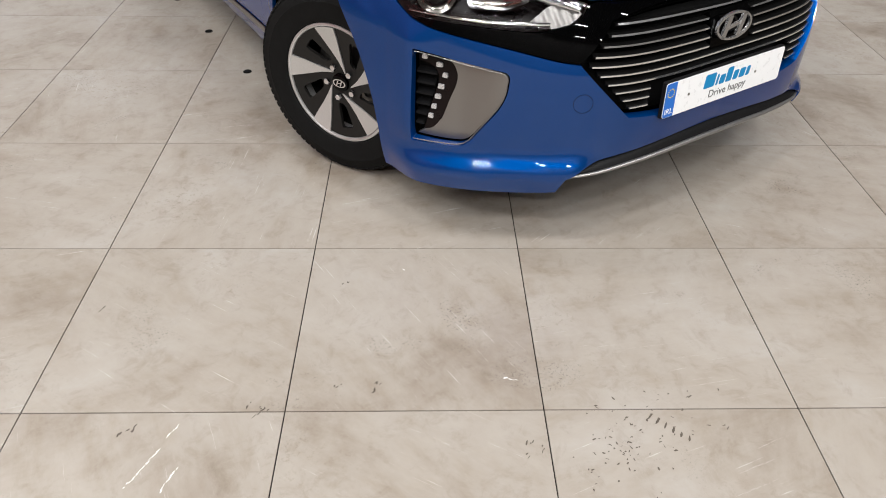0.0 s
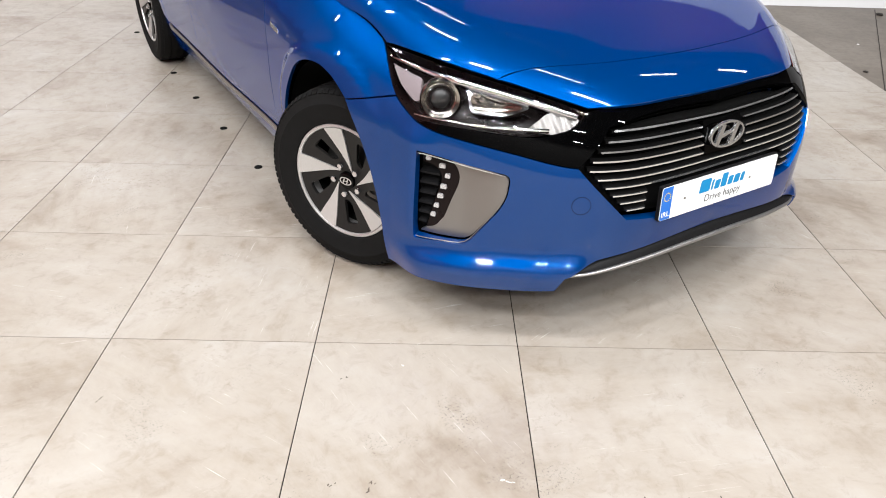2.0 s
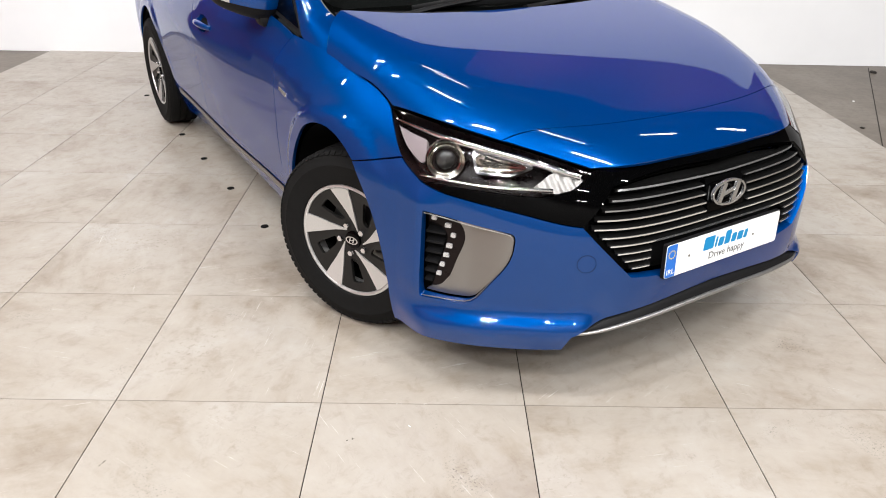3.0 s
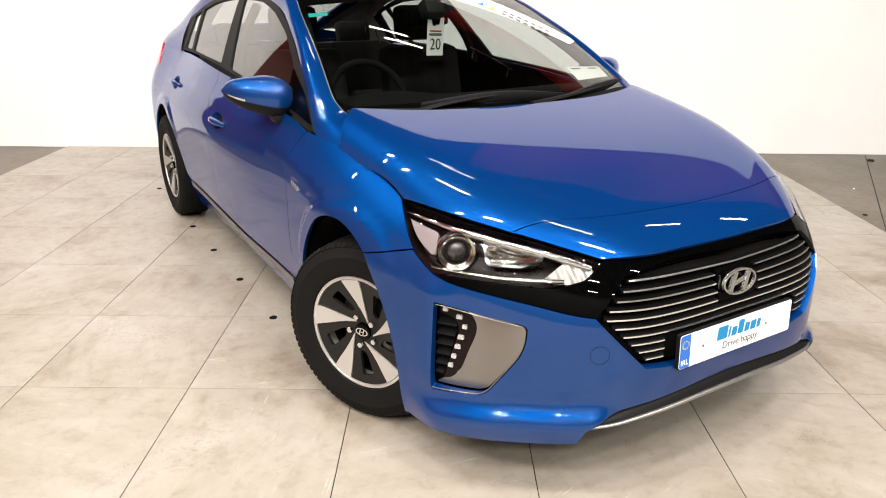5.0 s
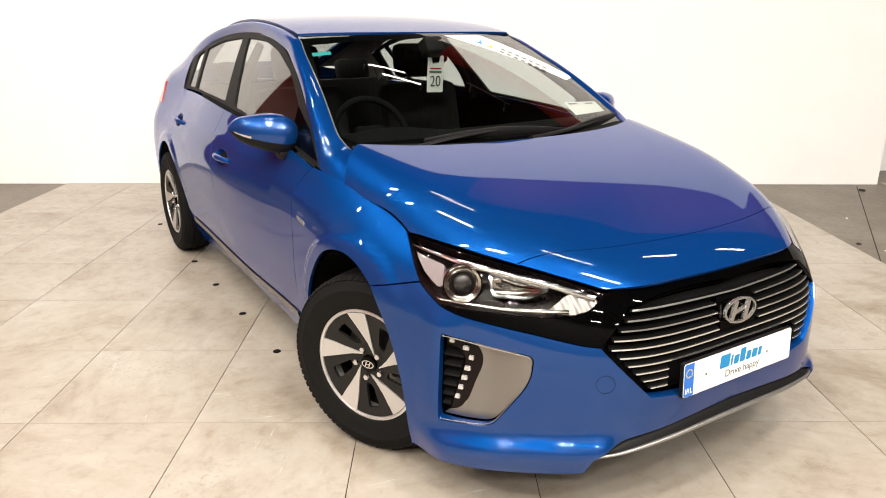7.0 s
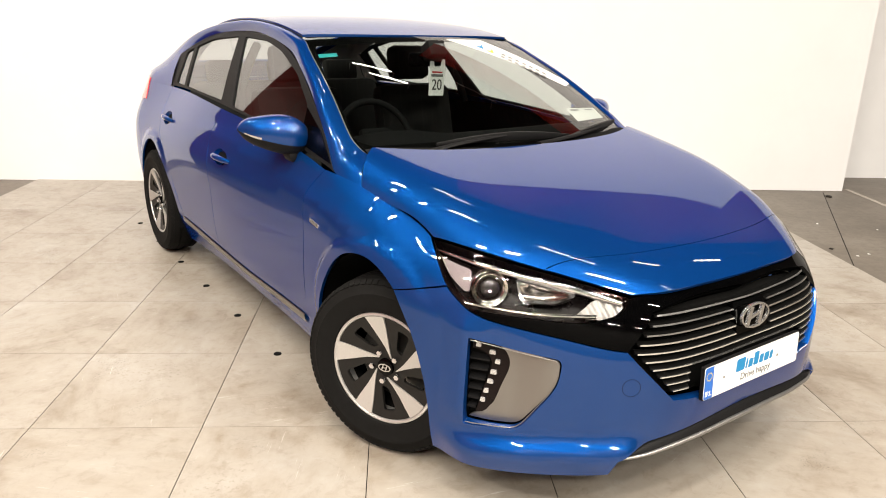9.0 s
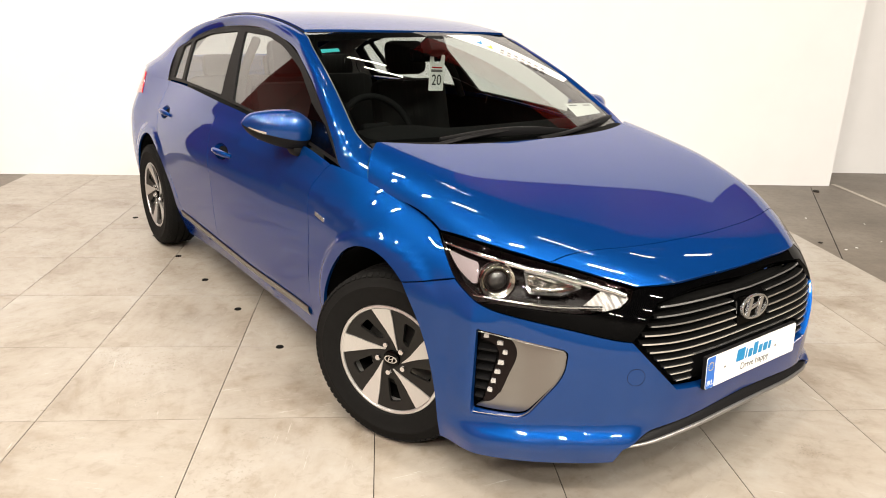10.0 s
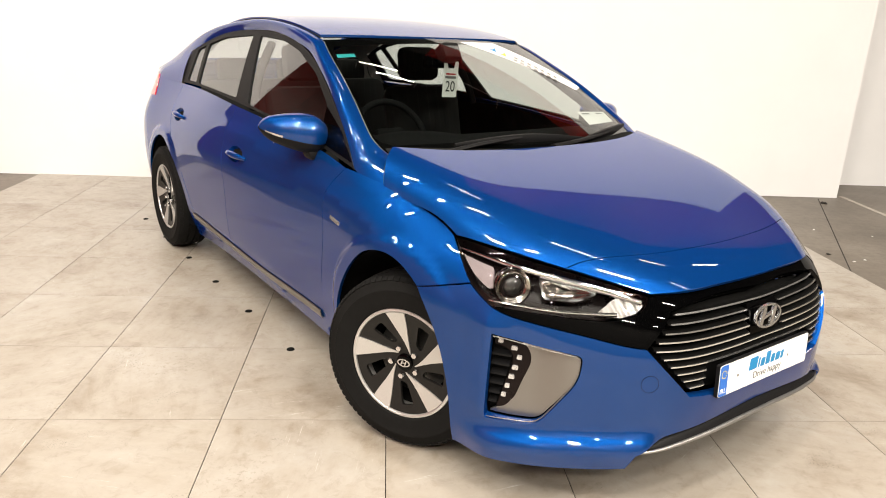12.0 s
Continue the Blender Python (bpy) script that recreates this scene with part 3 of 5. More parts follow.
ARCH_F = [(-.302, .165), (-.300, .26), (-.283, .38), (-.243, .50), (-.185, .60)]
ARCH_F2 = [(-.139, .652), (-.06, .692), (.03, .713), (.14, .692), (.24, .625), (.33, .52), (.39, .41), (.418, .30), (.425, .17)]
ARCH_R = [(2.285, .17), (2.285, .32), (2.33, .47), (2.42, .595), (2.55, .68), (2.68, .705), (2.81, .68), (2.94, .60), (3.03, .47), (3.07, .32), (3.08, .20)]
HL_TOP = [(-.182, .803), (-.31, .798), (-.48, .784), (-.635, .764), (-.753, .742), (-.895, .714)]
HL_LOW = [(-.895, .714), (-.878, .690), (-.831, .668), (-.780, .657), (-.635, .655), (-.466, .659)]
HL_CORNER = [(-.466, .659), (-.415, .658), (-.385, .674), (-.329, .707), (-.262, .755), (-.182, .803)]
BAND_LOW = [(-.415, .655), (-.455, .643), (-.555, .627), (-.639, .616), (-.737, .602), (-.835, .588), (-.883, .584)]
GRILLE_SIDE = [(-.883, .584), (-.96, .508), (-1.035, .432)]


def ellipse(u, z, a, b, n=28):
    return np.array([(u + a * math.cos(2 * math.pi * k / n), z + b * math.sin(2 * math.pi * k / n)) for k in range(n)])


def on(surf, p, q, d=0.0):
    """Points of a surface, d proud of it."""
    p, q = np.atleast_1d(np.asarray(p, float)), np.atleast_1d(np.asarray(q, float))
    a, n = frame_of(surf, p, q)
    return a + out_facing(a, n, CORE) * d


def handle(door, u, z, side):
    """A scooped pocket with a grip across it."""
    def scoop(p, q):
        r2 = ((p - u) / .087)**2 + ((q - z) / .036)**2
        a, n = frame_of(belt, p, q)
        return a - out_facing(a, n, CORE) * (0.026 * np.clip(1 - r2, 0, 1))[:, None]
    panel("handle_pocket", scoop, ellipse(u, z, .085, .034), PAINT, door, step=0.012, flange=0, gap=-0.001, side=side)
    us = np.array([u - .120, u - .09, u - .03, u + .05, u + .095])
    ds = np.array([-.004, .010, .017, .014, -.004])
    pts = np.concatenate([on(belt, [a], [z - .004 + .01 * (a - u)], d) for a, d in zip(us, ds)])
    tube("door_handle", pts, [.009, .014, .016, .014, .009], PAINT, door, sides=14, flat=1.0, side=side)


def build_body():
    # front bumper
    half = np.concatenate([curve([(U0, .332), (-1.25, .329), (-1.105, .318), (-.967, .302), (-.919, .286), (-.877, .260)])[:-1],
                           curve([(-.877, .262), (-.855, .213)])[:-1],
                           curve([(-.855, .213), (-.763, .202), (-.613, .189), (-.508, .181), (-.379, .169), (-.302, .165)])[:-1],
                           curve(ARCH_F + [(-.139, .652)])[:-1], curve([(-.139, .652), (-.329, .705)])[:-1],
                           curve([(-.329, .705), (-.385, .672), (-.415, .655)])[:-1], curve(BAND_LOW)[:-1], curve(GRILLE_SIDE)[:-1],
                           curve([(-1.035, .432), (-1.15, .42), (U0, .416)])])
    fog = dense(fillet([(-.431, .578), (-.702, .546), (-.696, .468), (-.590, .322), (-.430, .308)], [.004, .018, .05, .03, .004]), .015)
    fog_r = np.array([(-(u - U0), z) for u, z in fog])
    fog_l = fog_r * np.array([-1, 1])
    part_bumper = panel("front_bumper", nose, both(half), PAINT, car, holes=(fog_r, fog_l), step=0.018, flange=0.03)
    # nose cap between bonnet and grille
    split = [(.597, -.492), (.40, -.556), (.2, -.583), (0, -.591), (-.2, -.583), (-.40, -.556), (-.597, -.492)]
    lamp_in = [(-.597, -.492), (-.519, -.584), (-.430, -.677)]
    lamp_out = [(-.597, -.492), (-.666, -.394), (-.720, -.272), (-.758, -.166)]
    wing = [(-.758, -.166), (-.768, -.05), (-.781, .05), (-.790, .15), (-.794, .219)]
    foot = [(-.794, .219), (-.739, .290), (-.680, .344)]

    def mirrored(points):
        return [(-a, b) for a, b in points[::-1]]
    cap = np.concatenate([curve(split)[:-1], curve(lamp_in)[:-1],
                          curve([(-.430, -.677), (-.356, -.715), (-.2, -.735), (0, -.741), (.2, -.735), (.356, -.715), (.430, -.677)])[:-1], curve(mirrored(lamp_in))[:-1]])
    panel("nose_cap", hood_top, cap, PAINT, car, step=0.022, gap=0.0018)
    rear = [(-.680, .344), (-.62, .304), (-.56, .275), (-.36, .222), (0, .20), (.36, .222), (.56, .275), (.62, .304), (.680, .344)]
    bonnet = np.concatenate([curve(split)[:-1], curve(lamp_out)[:-1], curve(wing)[:-1], curve(foot)[:-1], curve(rear)[:-1],
                             curve(mirrored(foot))[:-1], curve(mirrored(wing))[:-1], curve(mirrored(lamp_out))[:-1]])
    panel("bonnet", hood_top, bonnet, PAINT, car, step=0.022, gap=0.001)
    # gloss black band round lamps and grille
    band = np.concatenate([curve([(U0, .735), (-1.1, .727), (-.908, .717)])[:-1], curve(HL_LOW + [(-.415, .658)])[:-1],
                           curve(BAND_LOW)[:-1], curve([(-.883, .584), (-.93, .633), (-.976, .680)])[:-1], curve([(-.976, .680), (-1.1, .697), (U0, .703)])])
    panel("grille_surround", nose, both(band), BLACK_GLOSS, car, "gloss black band round grille and lamps", step=0.025, flange=0.03, lift=-0.002)
    for side in (-1, 1):
        fender = outline(ARCH_F2, [(.425, .17), (.56, .17)], [(.56, .17), (.575, .285), (.545, .44), (.503, .60), (.492, .70), (.505, .80), (.49, .86), (.45, .914)],
                         [(.45, .914), (.36, .910), (.25, .901), (.15, .886), (.05, .867), (-.055, .843), (-.182, .803)], [(-.182, .800), (-.262, .755), (-.329, .707)],
                         [(-.329, .707), (-.139, .652)])
        panel("front_wing", belt, fender, PAINT, car, side=side, step=0.016)
        fd = outline([(.575, .29), (.545, .44), (.503, .60), (.492, .70), (.505, .80), (.49, .86), (.45, .912)],
                     [(.45, .912), (.62, .943), (.95, .973), (1.30, .997), (1.585, 1.008)], [(1.585, 1.008), (1.60, .87), (1.565, .70), (1.575, .55), (1.605, .43), (1.61, .29)],
                     [(1.61, .29), (.575, .29)])
        door = panel("front_door", belt, fd, PAINT, car, side=side, holes=(ellipse(1.415, .806, .085, .034),))
        handle(door, 1.415, .806, side)
        rd = outline([(1.61, .29), (1.605, .43), (1.575, .55), (1.565, .70), (1.60, .87), (1.585, 1.008)], [(1.585, 1.008), (2.0, 1.022), (2.66, 1.018)],
                     [(2.66, 1.018), (2.64, .90), (2.57, .80), (2.43, .69), (2.29, .54), (2.215, .38), (2.16, .29)], [(2.16, .29), (1.61, .29)])
        door = panel("rear_door", belt, rd, PAINT, car, side=side, holes=(ellipse(2.455, .860, .085, .034),))
        handle(door, 2.455, .860, side)
        sill = outline([(.56, .17), (1.4, .175), (2.285, .17)], [(2.285, .17), (2.285, .32), (2.33, .47), (2.42, .595)], [(2.42, .595), (2.36, .64), (2.29, .54), (2.215, .38), (2.16, .29)],
                       [(2.16, .29), (.575, .29)], [(.575, .29), (.56, .17)])
        panel("sill", belt, sill, PAINT, car, side=side)
        quarter = outline(ARCH_R[3:], [(3.08, .20), (3.5, .25), (PLAN_U[-1], .27)], [(PLAN_U[-1], .27), (PLAN_U[-1], 1.0)], [(PLAN_U[-1], 1.0), (3.3, 1.01), (2.66, 1.018)],
                          [(2.66, 1.018), (2.64, .90), (2.57, .80), (2.43, .69), (2.36, .64)], [(2.36, .64), (2.42, .595)])
        panel("rear_quarter", belt, quarter, PAINT, car, side=side, step=0.02)
        # roof rail from the wing to the tail
        inner = [(.676, .366, .968), (.690, .395, .980), (.700, .44, 1.005), (.697, .50, 1.040), (.671, .63, 1.114), (.640, .81, 1.214), (.600, 1.02, 1.310), (.580, 1.125, 1.352),
                 (.572, 1.40, 1.398), (.555, 1.85, 1.418), (.535, 2.3, 1.38), (.51, 2.75, 1.305), (.49, 3.2, 1.175), (.47, 3.42, 1.070)]
        outer = [(.791, .222, .893), (.802, .325, .905), (.803, .405, .917), (.778, .495, .985), (.740, .65, 1.088), (.700, .81, 1.17), (.656, 1.01, 1.258), (.625, 1.18, 1.310),
                 (.592, 1.505, 1.356), (.574, 1.814, 1.364), (.576, 2.231, 1.339), (.598, 2.553, 1.275), (.630, 2.782, 1.202), (.668, 3.38, 1.058)]
        mid = [tuple(0.5 * (a + b) + c for a, b, c in zip(i, o, (.014, -.004, .016))) for i, o in zip(inner, outer)]
        mid = mid[:10] + [(a + .018 * k, b, c + .016 * k) for k, (a, b, c) in zip((.3, .8, 1.0, .4), mid[10:])]
        loft("roof_rail", [inner, mid, outer], PAINT, car, side=side, n=80, paired=True)
        loft("rail_lining", [inward(inner, 0.006), inward(mid), inward(outer)], LINING, car, "grey inner pillar trim", side=side, n=60, paired=True)
        low = [tuple(on(belt, [u], [1.010], -.001)[0]) for u in (2.70, 2.85, 3.0, 3.15, 3.30, 3.44)]
        high = [(.630, 2.780, 1.201), (.640, 2.90, 1.178), (.648, 3.02, 1.150), (.656, 3.14, 1.120), (.664, 3.26, 1.090), (.668, 3.38, 1.058)]
        between = [tuple(.5 * (p + q) + c for p, q, c in zip(a, b, (.010, 0, 0))) for a, b in zip(low, high)]
        loft("rear_pillar", [high, between, low], PAINT, car, side=side, n=30)
        loft("pillar_lining", [inward(high), inward(between), inward(low)], LINING, car, "grey inner pillar trim", side=side, n=30)
        frame_line = outline([(.40, .915), (.62, .946), (.95, .976), (1.30, 1.0), (1.585, 1.011), (2.0, 1.024), (2.66, 1.022), (2.80, 1.016)],
                             [(2.80, 1.016), (2.868, 1.045), (2.862, 1.09), (2.782, 1.20)],
                             [(2.782, 1.20), (2.553, 1.274), (2.231, 1.338), (1.814, 1.362), (1.505, 1.354), (1.267, 1.326), (1.01, 1.256), (.736, 1.132), (.563, 1.034), (.40, .915)])
        g1 = fillet([(1.530, 1.026), (1.765, 1.335), (1.469, 1.329), (1.222, 1.291), (.963, 1.212), (.76, 1.105), (.70, .975), (.95, .996)], [.01, .02, .05, .05, .05, .02, .01, .05])
        g2 = fillet([(2.39, 1.046), (1.715, 1.035), (1.868, 1.335), (2.277, 1.305), (2.508, 1.257)], [.01, .01, .02, .08, .02])
        g3 = fillet([(2.62, 1.044), (2.44, 1.046), (2.555, 1.247), (2.665, 1.215)], [.02, .01, .01, .02])
        panel("window_frame", glass_side, frame_line, BLACK, car, "black window frame and pillars", holes=(g1, g2, g3), side=side, lift=0.001)
        panel("side_window", glass_side, inset(g1, -.006), SIDE_GLASS, car, side=side, lift=-0.006, flange=0, gap=0)
        panel("side_window", glass_side, inset(g2, -.006), SIDE_GLASS, car, side=side, lift=-0.006, flange=0, gap=0)
        panel("quarter_window", glass_side, inset(g3, -.006), SIDE_GLASS, car, side=side, lift=-0.006, flange=0, gap=0)
    edge = [(.578, 1.13), (.568, 1.40), (.551, 1.85), (.531, 2.3), (.506, 2.75), (.476, 3.2), (.456, 3.40)]
    roof = np.concatenate([curve([(-.578, 1.13), (-.3, 1.063), (0, 1.04), (.3, 1.063), (.578, 1.13)])[:-1], curve(edge)[:-1], curve([(.456, 3.40), (-.456, 3.40)])[:-1],
                           curve([(-a, b) for a, b in edge[::-1]])[:-1]])
    rear = fillet([(-.43, 2.46), (.43, 2.46), (.385, 3.30), (-.385, 3.30)], .06)
    panel("roof", roof_top, roof, PAINT, car, step=0.05, holes=(rear,))
    panel("rear_window", roof_top, inset(rear, -.006), SIDE_GLASS, car, "sloping rear window", step=0.06, lift=-0.005, flange=0, gap=0)
    side_line = [(.705, .0), (.727, .06), (.726, .15), (.675, .52), (.62, .818), (.583, .985)]
    ws = np.concatenate([curve([(-.705, .0), (-.35, .0), (0, .0), (.35, .0), (.705, .0)], n=30)[:-1], curve(side_line, n=30)[:-1],
                         curve([(.583, .985), (0, .985), (-.583, .985)], n=30)[:-1], curve([(-a, b) for a, b in side_line[::-1]], n=30)[:-1]])
    panel("windscreen", screen, ws, SCREEN_GLASS, car, "tinted windscreen", step=0.04, flange=0, gap=0)
    zs = [.0, .15, .30, .42, .47]
    top = [roof_top(np.array([w]), np.array([3.40]))[0] for w in zs] + [np.array((.57, 3.40, 1.062)), np.array((.668, 3.38, 1.058))]
    low = [belt(np.array([u]), np.array([1.0]))[0] for u in np.interp(np.linspace(0, 1, 7), [0, 1], [PLAN_U[-1], 3.40])]
    lines = []
    for t in (0, .5, 1):
        half = [(1 - t) * np.array(a) + t * np.array(b) for a, b in zip(top, low)]
        lines.append([tuple(p * np.array([-1, 1, 1])) for p in half[::-1]] + [tuple(p) for p in half[1:]])
    loft("tailgate", lines, PAINT, car, n=40)
    # dark shell inside the gaps
    shell = outline([(-.30, .17), (-.29, .40), (-.19, .62), (.03, .735), (.25, .65), (.40, .44), (.44, .17)], [(.44, .17), (2.26, .17)],
                    [(2.26, .17), (2.27, .34), (2.40, .60), (2.68, .73), (2.95, .62), (3.09, .34), (3.1, .2)], [(3.1, .2), (3.6, .3)],
                    [(3.6, .3), (3.6, .98), (2.6, .99), (1.5, .985), (.9, .95), (.45, .88), (.1, .80), (-.12, .74), (-.30, .68)], [(-.30, .68), (-.30, .17)], step=0.03)
    for side in (-1, 1):
        panel("inner_shell", deeper(belt, .013), shell, CAVITY, car, "dark inner body shell", step=0.06, flange=0, side=side)
    under = outline([(-.72, -.45), (0, -.62), (.72, -.45)], [(.72, -.45), (.70, 3.2)], [(.70, 3.2), (-.70, 3.2)], [(-.70, 3.2), (-.72, -.45)], step=0.1)
    panel("underbody", lambda w, y: np.stack([w, y, np.full(len(w), 0.19)], 1), under, CAVITY, car, step=0.3, flange=0)
    hoodshell = outline([(-.66, .36), (0, .24), (.66, .36)], [(.66, .36), (.66, -.1), (.45, -.62)], [(.45, -.62), (0, -.72), (-.45, -.62)], [(-.45, -.62), (-.66, -.1), (-.66, .36)], step=0.04)
    panel("inner_shell", deeper(hood_top, .013), hoodshell, CAVITY, car, "dark inner body shell", step=0.06, flange=0)


build_body()


# ---- wheels ----
def lathe(profile, n=72):
    """Turn (x, r) pairs about the x axis."""
    bm = bmesh.new()
    rings = []
    for x, r in profile:
        rings.append([bm.verts.new((x, r * math.cos(2 * math.pi * k / n), r * math.sin(2 * math.pi * k / n))) for k in range(n)])
    for a, b in zip(rings, rings[1:]):
        for k in range(n):
            bm.faces.new((a[k], a[(k + 1) % n], b[(k + 1) % n], b[k]))
    return bm


NUT = simple("chromed_wheel_nut", (0.8, 0.8, 0.82), 0.12, 1.0)


def polar(points, turn):
    return [(r * math.cos(radians(a + turn)), r * math.sin(radians(a + turn))) for r, a in points]


def build_wheel(m):
    """A wheel whose outer face looks towards +x."""
    wheel = new("wheel")
    wheel.parent = car
    wheel.matrix_basis = m
    tread = [(-.074, .312), (-.046, .3158), (-.044, .309), (-.038, .309), (-.036, .3162), (-.010, .317), (-.008, .309), (-.002, .309), (0, .317),
             (.030, .3166), (.032, .309), (.038, .309), (.040, .3160), (.074, .312)]
    tyre = lathe([(-.085, .20), (-.095, .235), (-.098, .265), (-.093, .290), (-.084, .305)] + tread +
                 [(.084, .305), (.093, .290), (.0965, .272), (.0985, .270), (.0985, .262), (.097, .258), (.0965, .235), (.093, .214), (.090, .205), (.080, .199)], 96)
    part("tyre", tyre, RUBBER, wheel, "black rubber tyre with grooved tread")
    blocks = bmesh.new()
    for k in range(80):
        for s in (-1, 1):
            vs = box(blocks, (-.010, -.0085, -.004), (.010, .0085, .004))
            bmesh.ops.transform(blocks, matrix=pose(0, 0, 0, 360 * (k + .25 * s) / 80, 0, 0) @ pose(s * .080, 0, .3050, 0, s * 34, 0), verts=vs)
    part("tread", blocks, RUBBER, wheel, smooth=False)["kind"] = "stuff"
    part("rim", lathe([(-.085, .198), (-.07, .185), (.02, .178), (.062, .186), (.080, .1885), (.086, .190), (.0885, .194), (.087, .200), (.080, .2035), (.072, .200)], 96), ALLOY, wheel)
    part("brake_disc", lathe([(-.012, .0), (-.012, .138), (.002, .138), (.002, .0)], 48), SILVER, wheel)
    bm = bmesh.new()
    box(bm, (-.03, .05, -.06), (.018, .13, .05), .012)
    part("brake_caliper", bm, SILVER, wheel)
    part("wheel_barrel", lathe([(-.055, .0), (-.055, .178), (.02, .178)], 48), CAVITY, wheel)

    def dish(a, b, d):
        r = math.hypot(a, b)
        return (.060 + .022 * (r / .19)**2 + d, a, b)

    slots = [fillet(polar([(.078, 112), (.080, 133), (.158, 143), (.163, 126)], 72 * k), .012, 3) for k in range(5)]
    ring = [(.1885 * math.cos(2 * math.pi * k / 72), .1885 * math.sin(2 * math.pi * k / 72)) for k in range(72)]
    flat("wheel_face", ring, lambda a, b, d: dish(a, b, d - .012), DARK_ALLOY, wheel, "dark grey spoke panels", slots, .012)
    arc = [(.1885, 112 - 3.2 * k) for k in range(8)]
    for k in range(5):
        blade = dense(np.array(polar(arc + [(.150, 87.5), (.110, 85), (.075, 79), (.046, 64), (.040, 58), (.040, 64), (.052, 78), (.075, 92), (.105, 102), (.14, 108)], 72 * k)), .02)
        flat("spoke_blade", blade, lambda a, b, d: dish(a, b, d + .0005), ALLOY, wheel, "bright machined spoke face", thick=.0055)
    for k in range(5):
        nb = lathe([(.064, .0115), (.074, .0115), (.078, .0095), (.079, .0)], 6)
        nut = part("wheel_nut", nb, NUT, wheel)
        nut.matrix_basis = pose(0, .053 * math.cos(radians(43 + 72 * k)), .053 * math.sin(radians(43 + 72 * k)))
    part("hub_cap", lathe([(.062, .031), (.073, .030), (.075, .026), (.075, .0)], 40), BLACK_GLOSS, wheel)
    oval = [(.025 * math.cos(2 * math.pi * k / 32), .0140 * math.sin(2 * math.pi * k / 32)) for k in range(32)]
    hole = [(.82 * a, .78 * b) for a, b in oval]
    flat("cap_ring", oval, lambda a, b, d: (.0751 + d, a, b), NUT, wheel, holes=(hole,), thick=.0015)
    for c in (-.0075, .0075):
        flat("cap_bar", [(c - .0050, -.0092), (c - .0008, -.0092), (c + .0050, .0092), (c + .0008, .0092)], lambda a, b, d: (.0751 + d, a, b), NUT, wheel, thick=.0015)
    flat("cap_bar", [(-.0075, -.0030), (.0075, .0002), (.0075, .0030), (-.0075, -.0002)], lambda a, b, d: (.0751 + d, a, b), NUT, wheel, thick=.0013)
    return wheel


for m in (pose(-.769, .025, .317, 0, 0, 180 + 27), pose(.769, .025, .317, 0, 0, 27), pose(-.782, 2.7, .317, 9, 0, 180), pose(.782, 2.7, .317, 0, 0, 0)):
    build_wheel(m)


def build_liner(y, side):
    """The dark inside of a wheel arch."""
    bm = bmesh.new()
    rows = []
    for w in (.50, .66, .80, .85):
        r = .385 if w < .8 else .375
        rows.append([bm.verts.new((side * (w - (.05 * max(0.0, -math.cos(radians(a))) if y < 1 else 0)), y + r * math.cos(radians(a)), .32 + r * math.sin(radians(a)))) for a in range(-22, 203, 9)])
    for a, b in zip(rows, rows[1:]):
        for i in range(len(a) - 1):
            bm.faces.new((a[i], a[i + 1], b[i + 1], b[i]))
    bm.faces.new(rows[0])
    part("wheel_arch_liner", bm, CAVITY, car)


for side in (-1, 1):
    build_liner(.06, side)
    build_liner(2.68, side)


# ---- the car's front: grille, plate, lip, lamps ----
PLATE_BLUE = simple("plate_band_blue", (0.01, 0.13, 0.52), 0.35, var=0.03)
TEXT_BLUE = simple("sign_blue_ink", (0.0, 0.20, 0.45), 0.5, var=0.03)
TEXT_GREY = simple("grey_ink", (0.12, 0.12, 0.12), 0.6, var=0.03)
TEXT_BLACK = simple("black_ink", (0.01, 0.01, 0.01), 0.6, var=0.03)
PLATE_WHITE = simple("white_plate_sheet", (0.80, 0.81, 0.82), 0.3, var=0.015)
YELLOW = simple("yellow_ink", (0.75, 0.55, 0.05), 0.5, var=0.03)
FIN = simple("dark_grey_grille_fin", (0.0025, 0.0025, 0.0025), 0.6, var=0.15, spec=0.08)
LAMP_CHROME = simple("lamp_reflector_chrome", (0.80, 0.80, 0.80), 0.08, 1.0, var=0.03)
LAMP_GREY = simple("lamp_grey_reflex", (0.17, 0.135, 0.14), 0.5, 0.1, var=0.12, scale=700, bumpy=0.4)
LAMP_DARK = simple("lamp_dark_housing", (0.006, 0.0035, 0.0035), 0.3, var=0.2, spec=0.15)
LED_WHITE = simple("led_module_white", (0.55, 0.55, 0.56), 0.15, 0.6, var=0.5, scale=300)
PROJECTOR = simple("dark_projector_glass", (0.012, 0.011, 0.011), 0.4, var=0.2, coat=1.0)
BEAM_CHROME = simple("smoked_reflector", (0.42, 0.39, 0.35), 0.14, 1.0, var=0.1)
FAN_CHROME = simple("satin_reflector", (0.22, 0.21, 0.20), 0.42, 0.8, var=0.03)
TAIL_RED = simple("tail_lamp_red", (0.45, 0.02, 0.02), 0.12, var=0.05, coat=1.0)
TEAL = simple("teal_sticker", (0.02, 0.38, 0.40), 0.5, var=0.05)
SILVER_BRIGHT = simple("satin_silver_strip", (0.34, 0.33, 0.32), 0.42, 0.9, var=0.02)
MIRROR = simple("mirror_silver", (0.9, 0.9, 0.9), 0.02, 1.0, var=0.01)


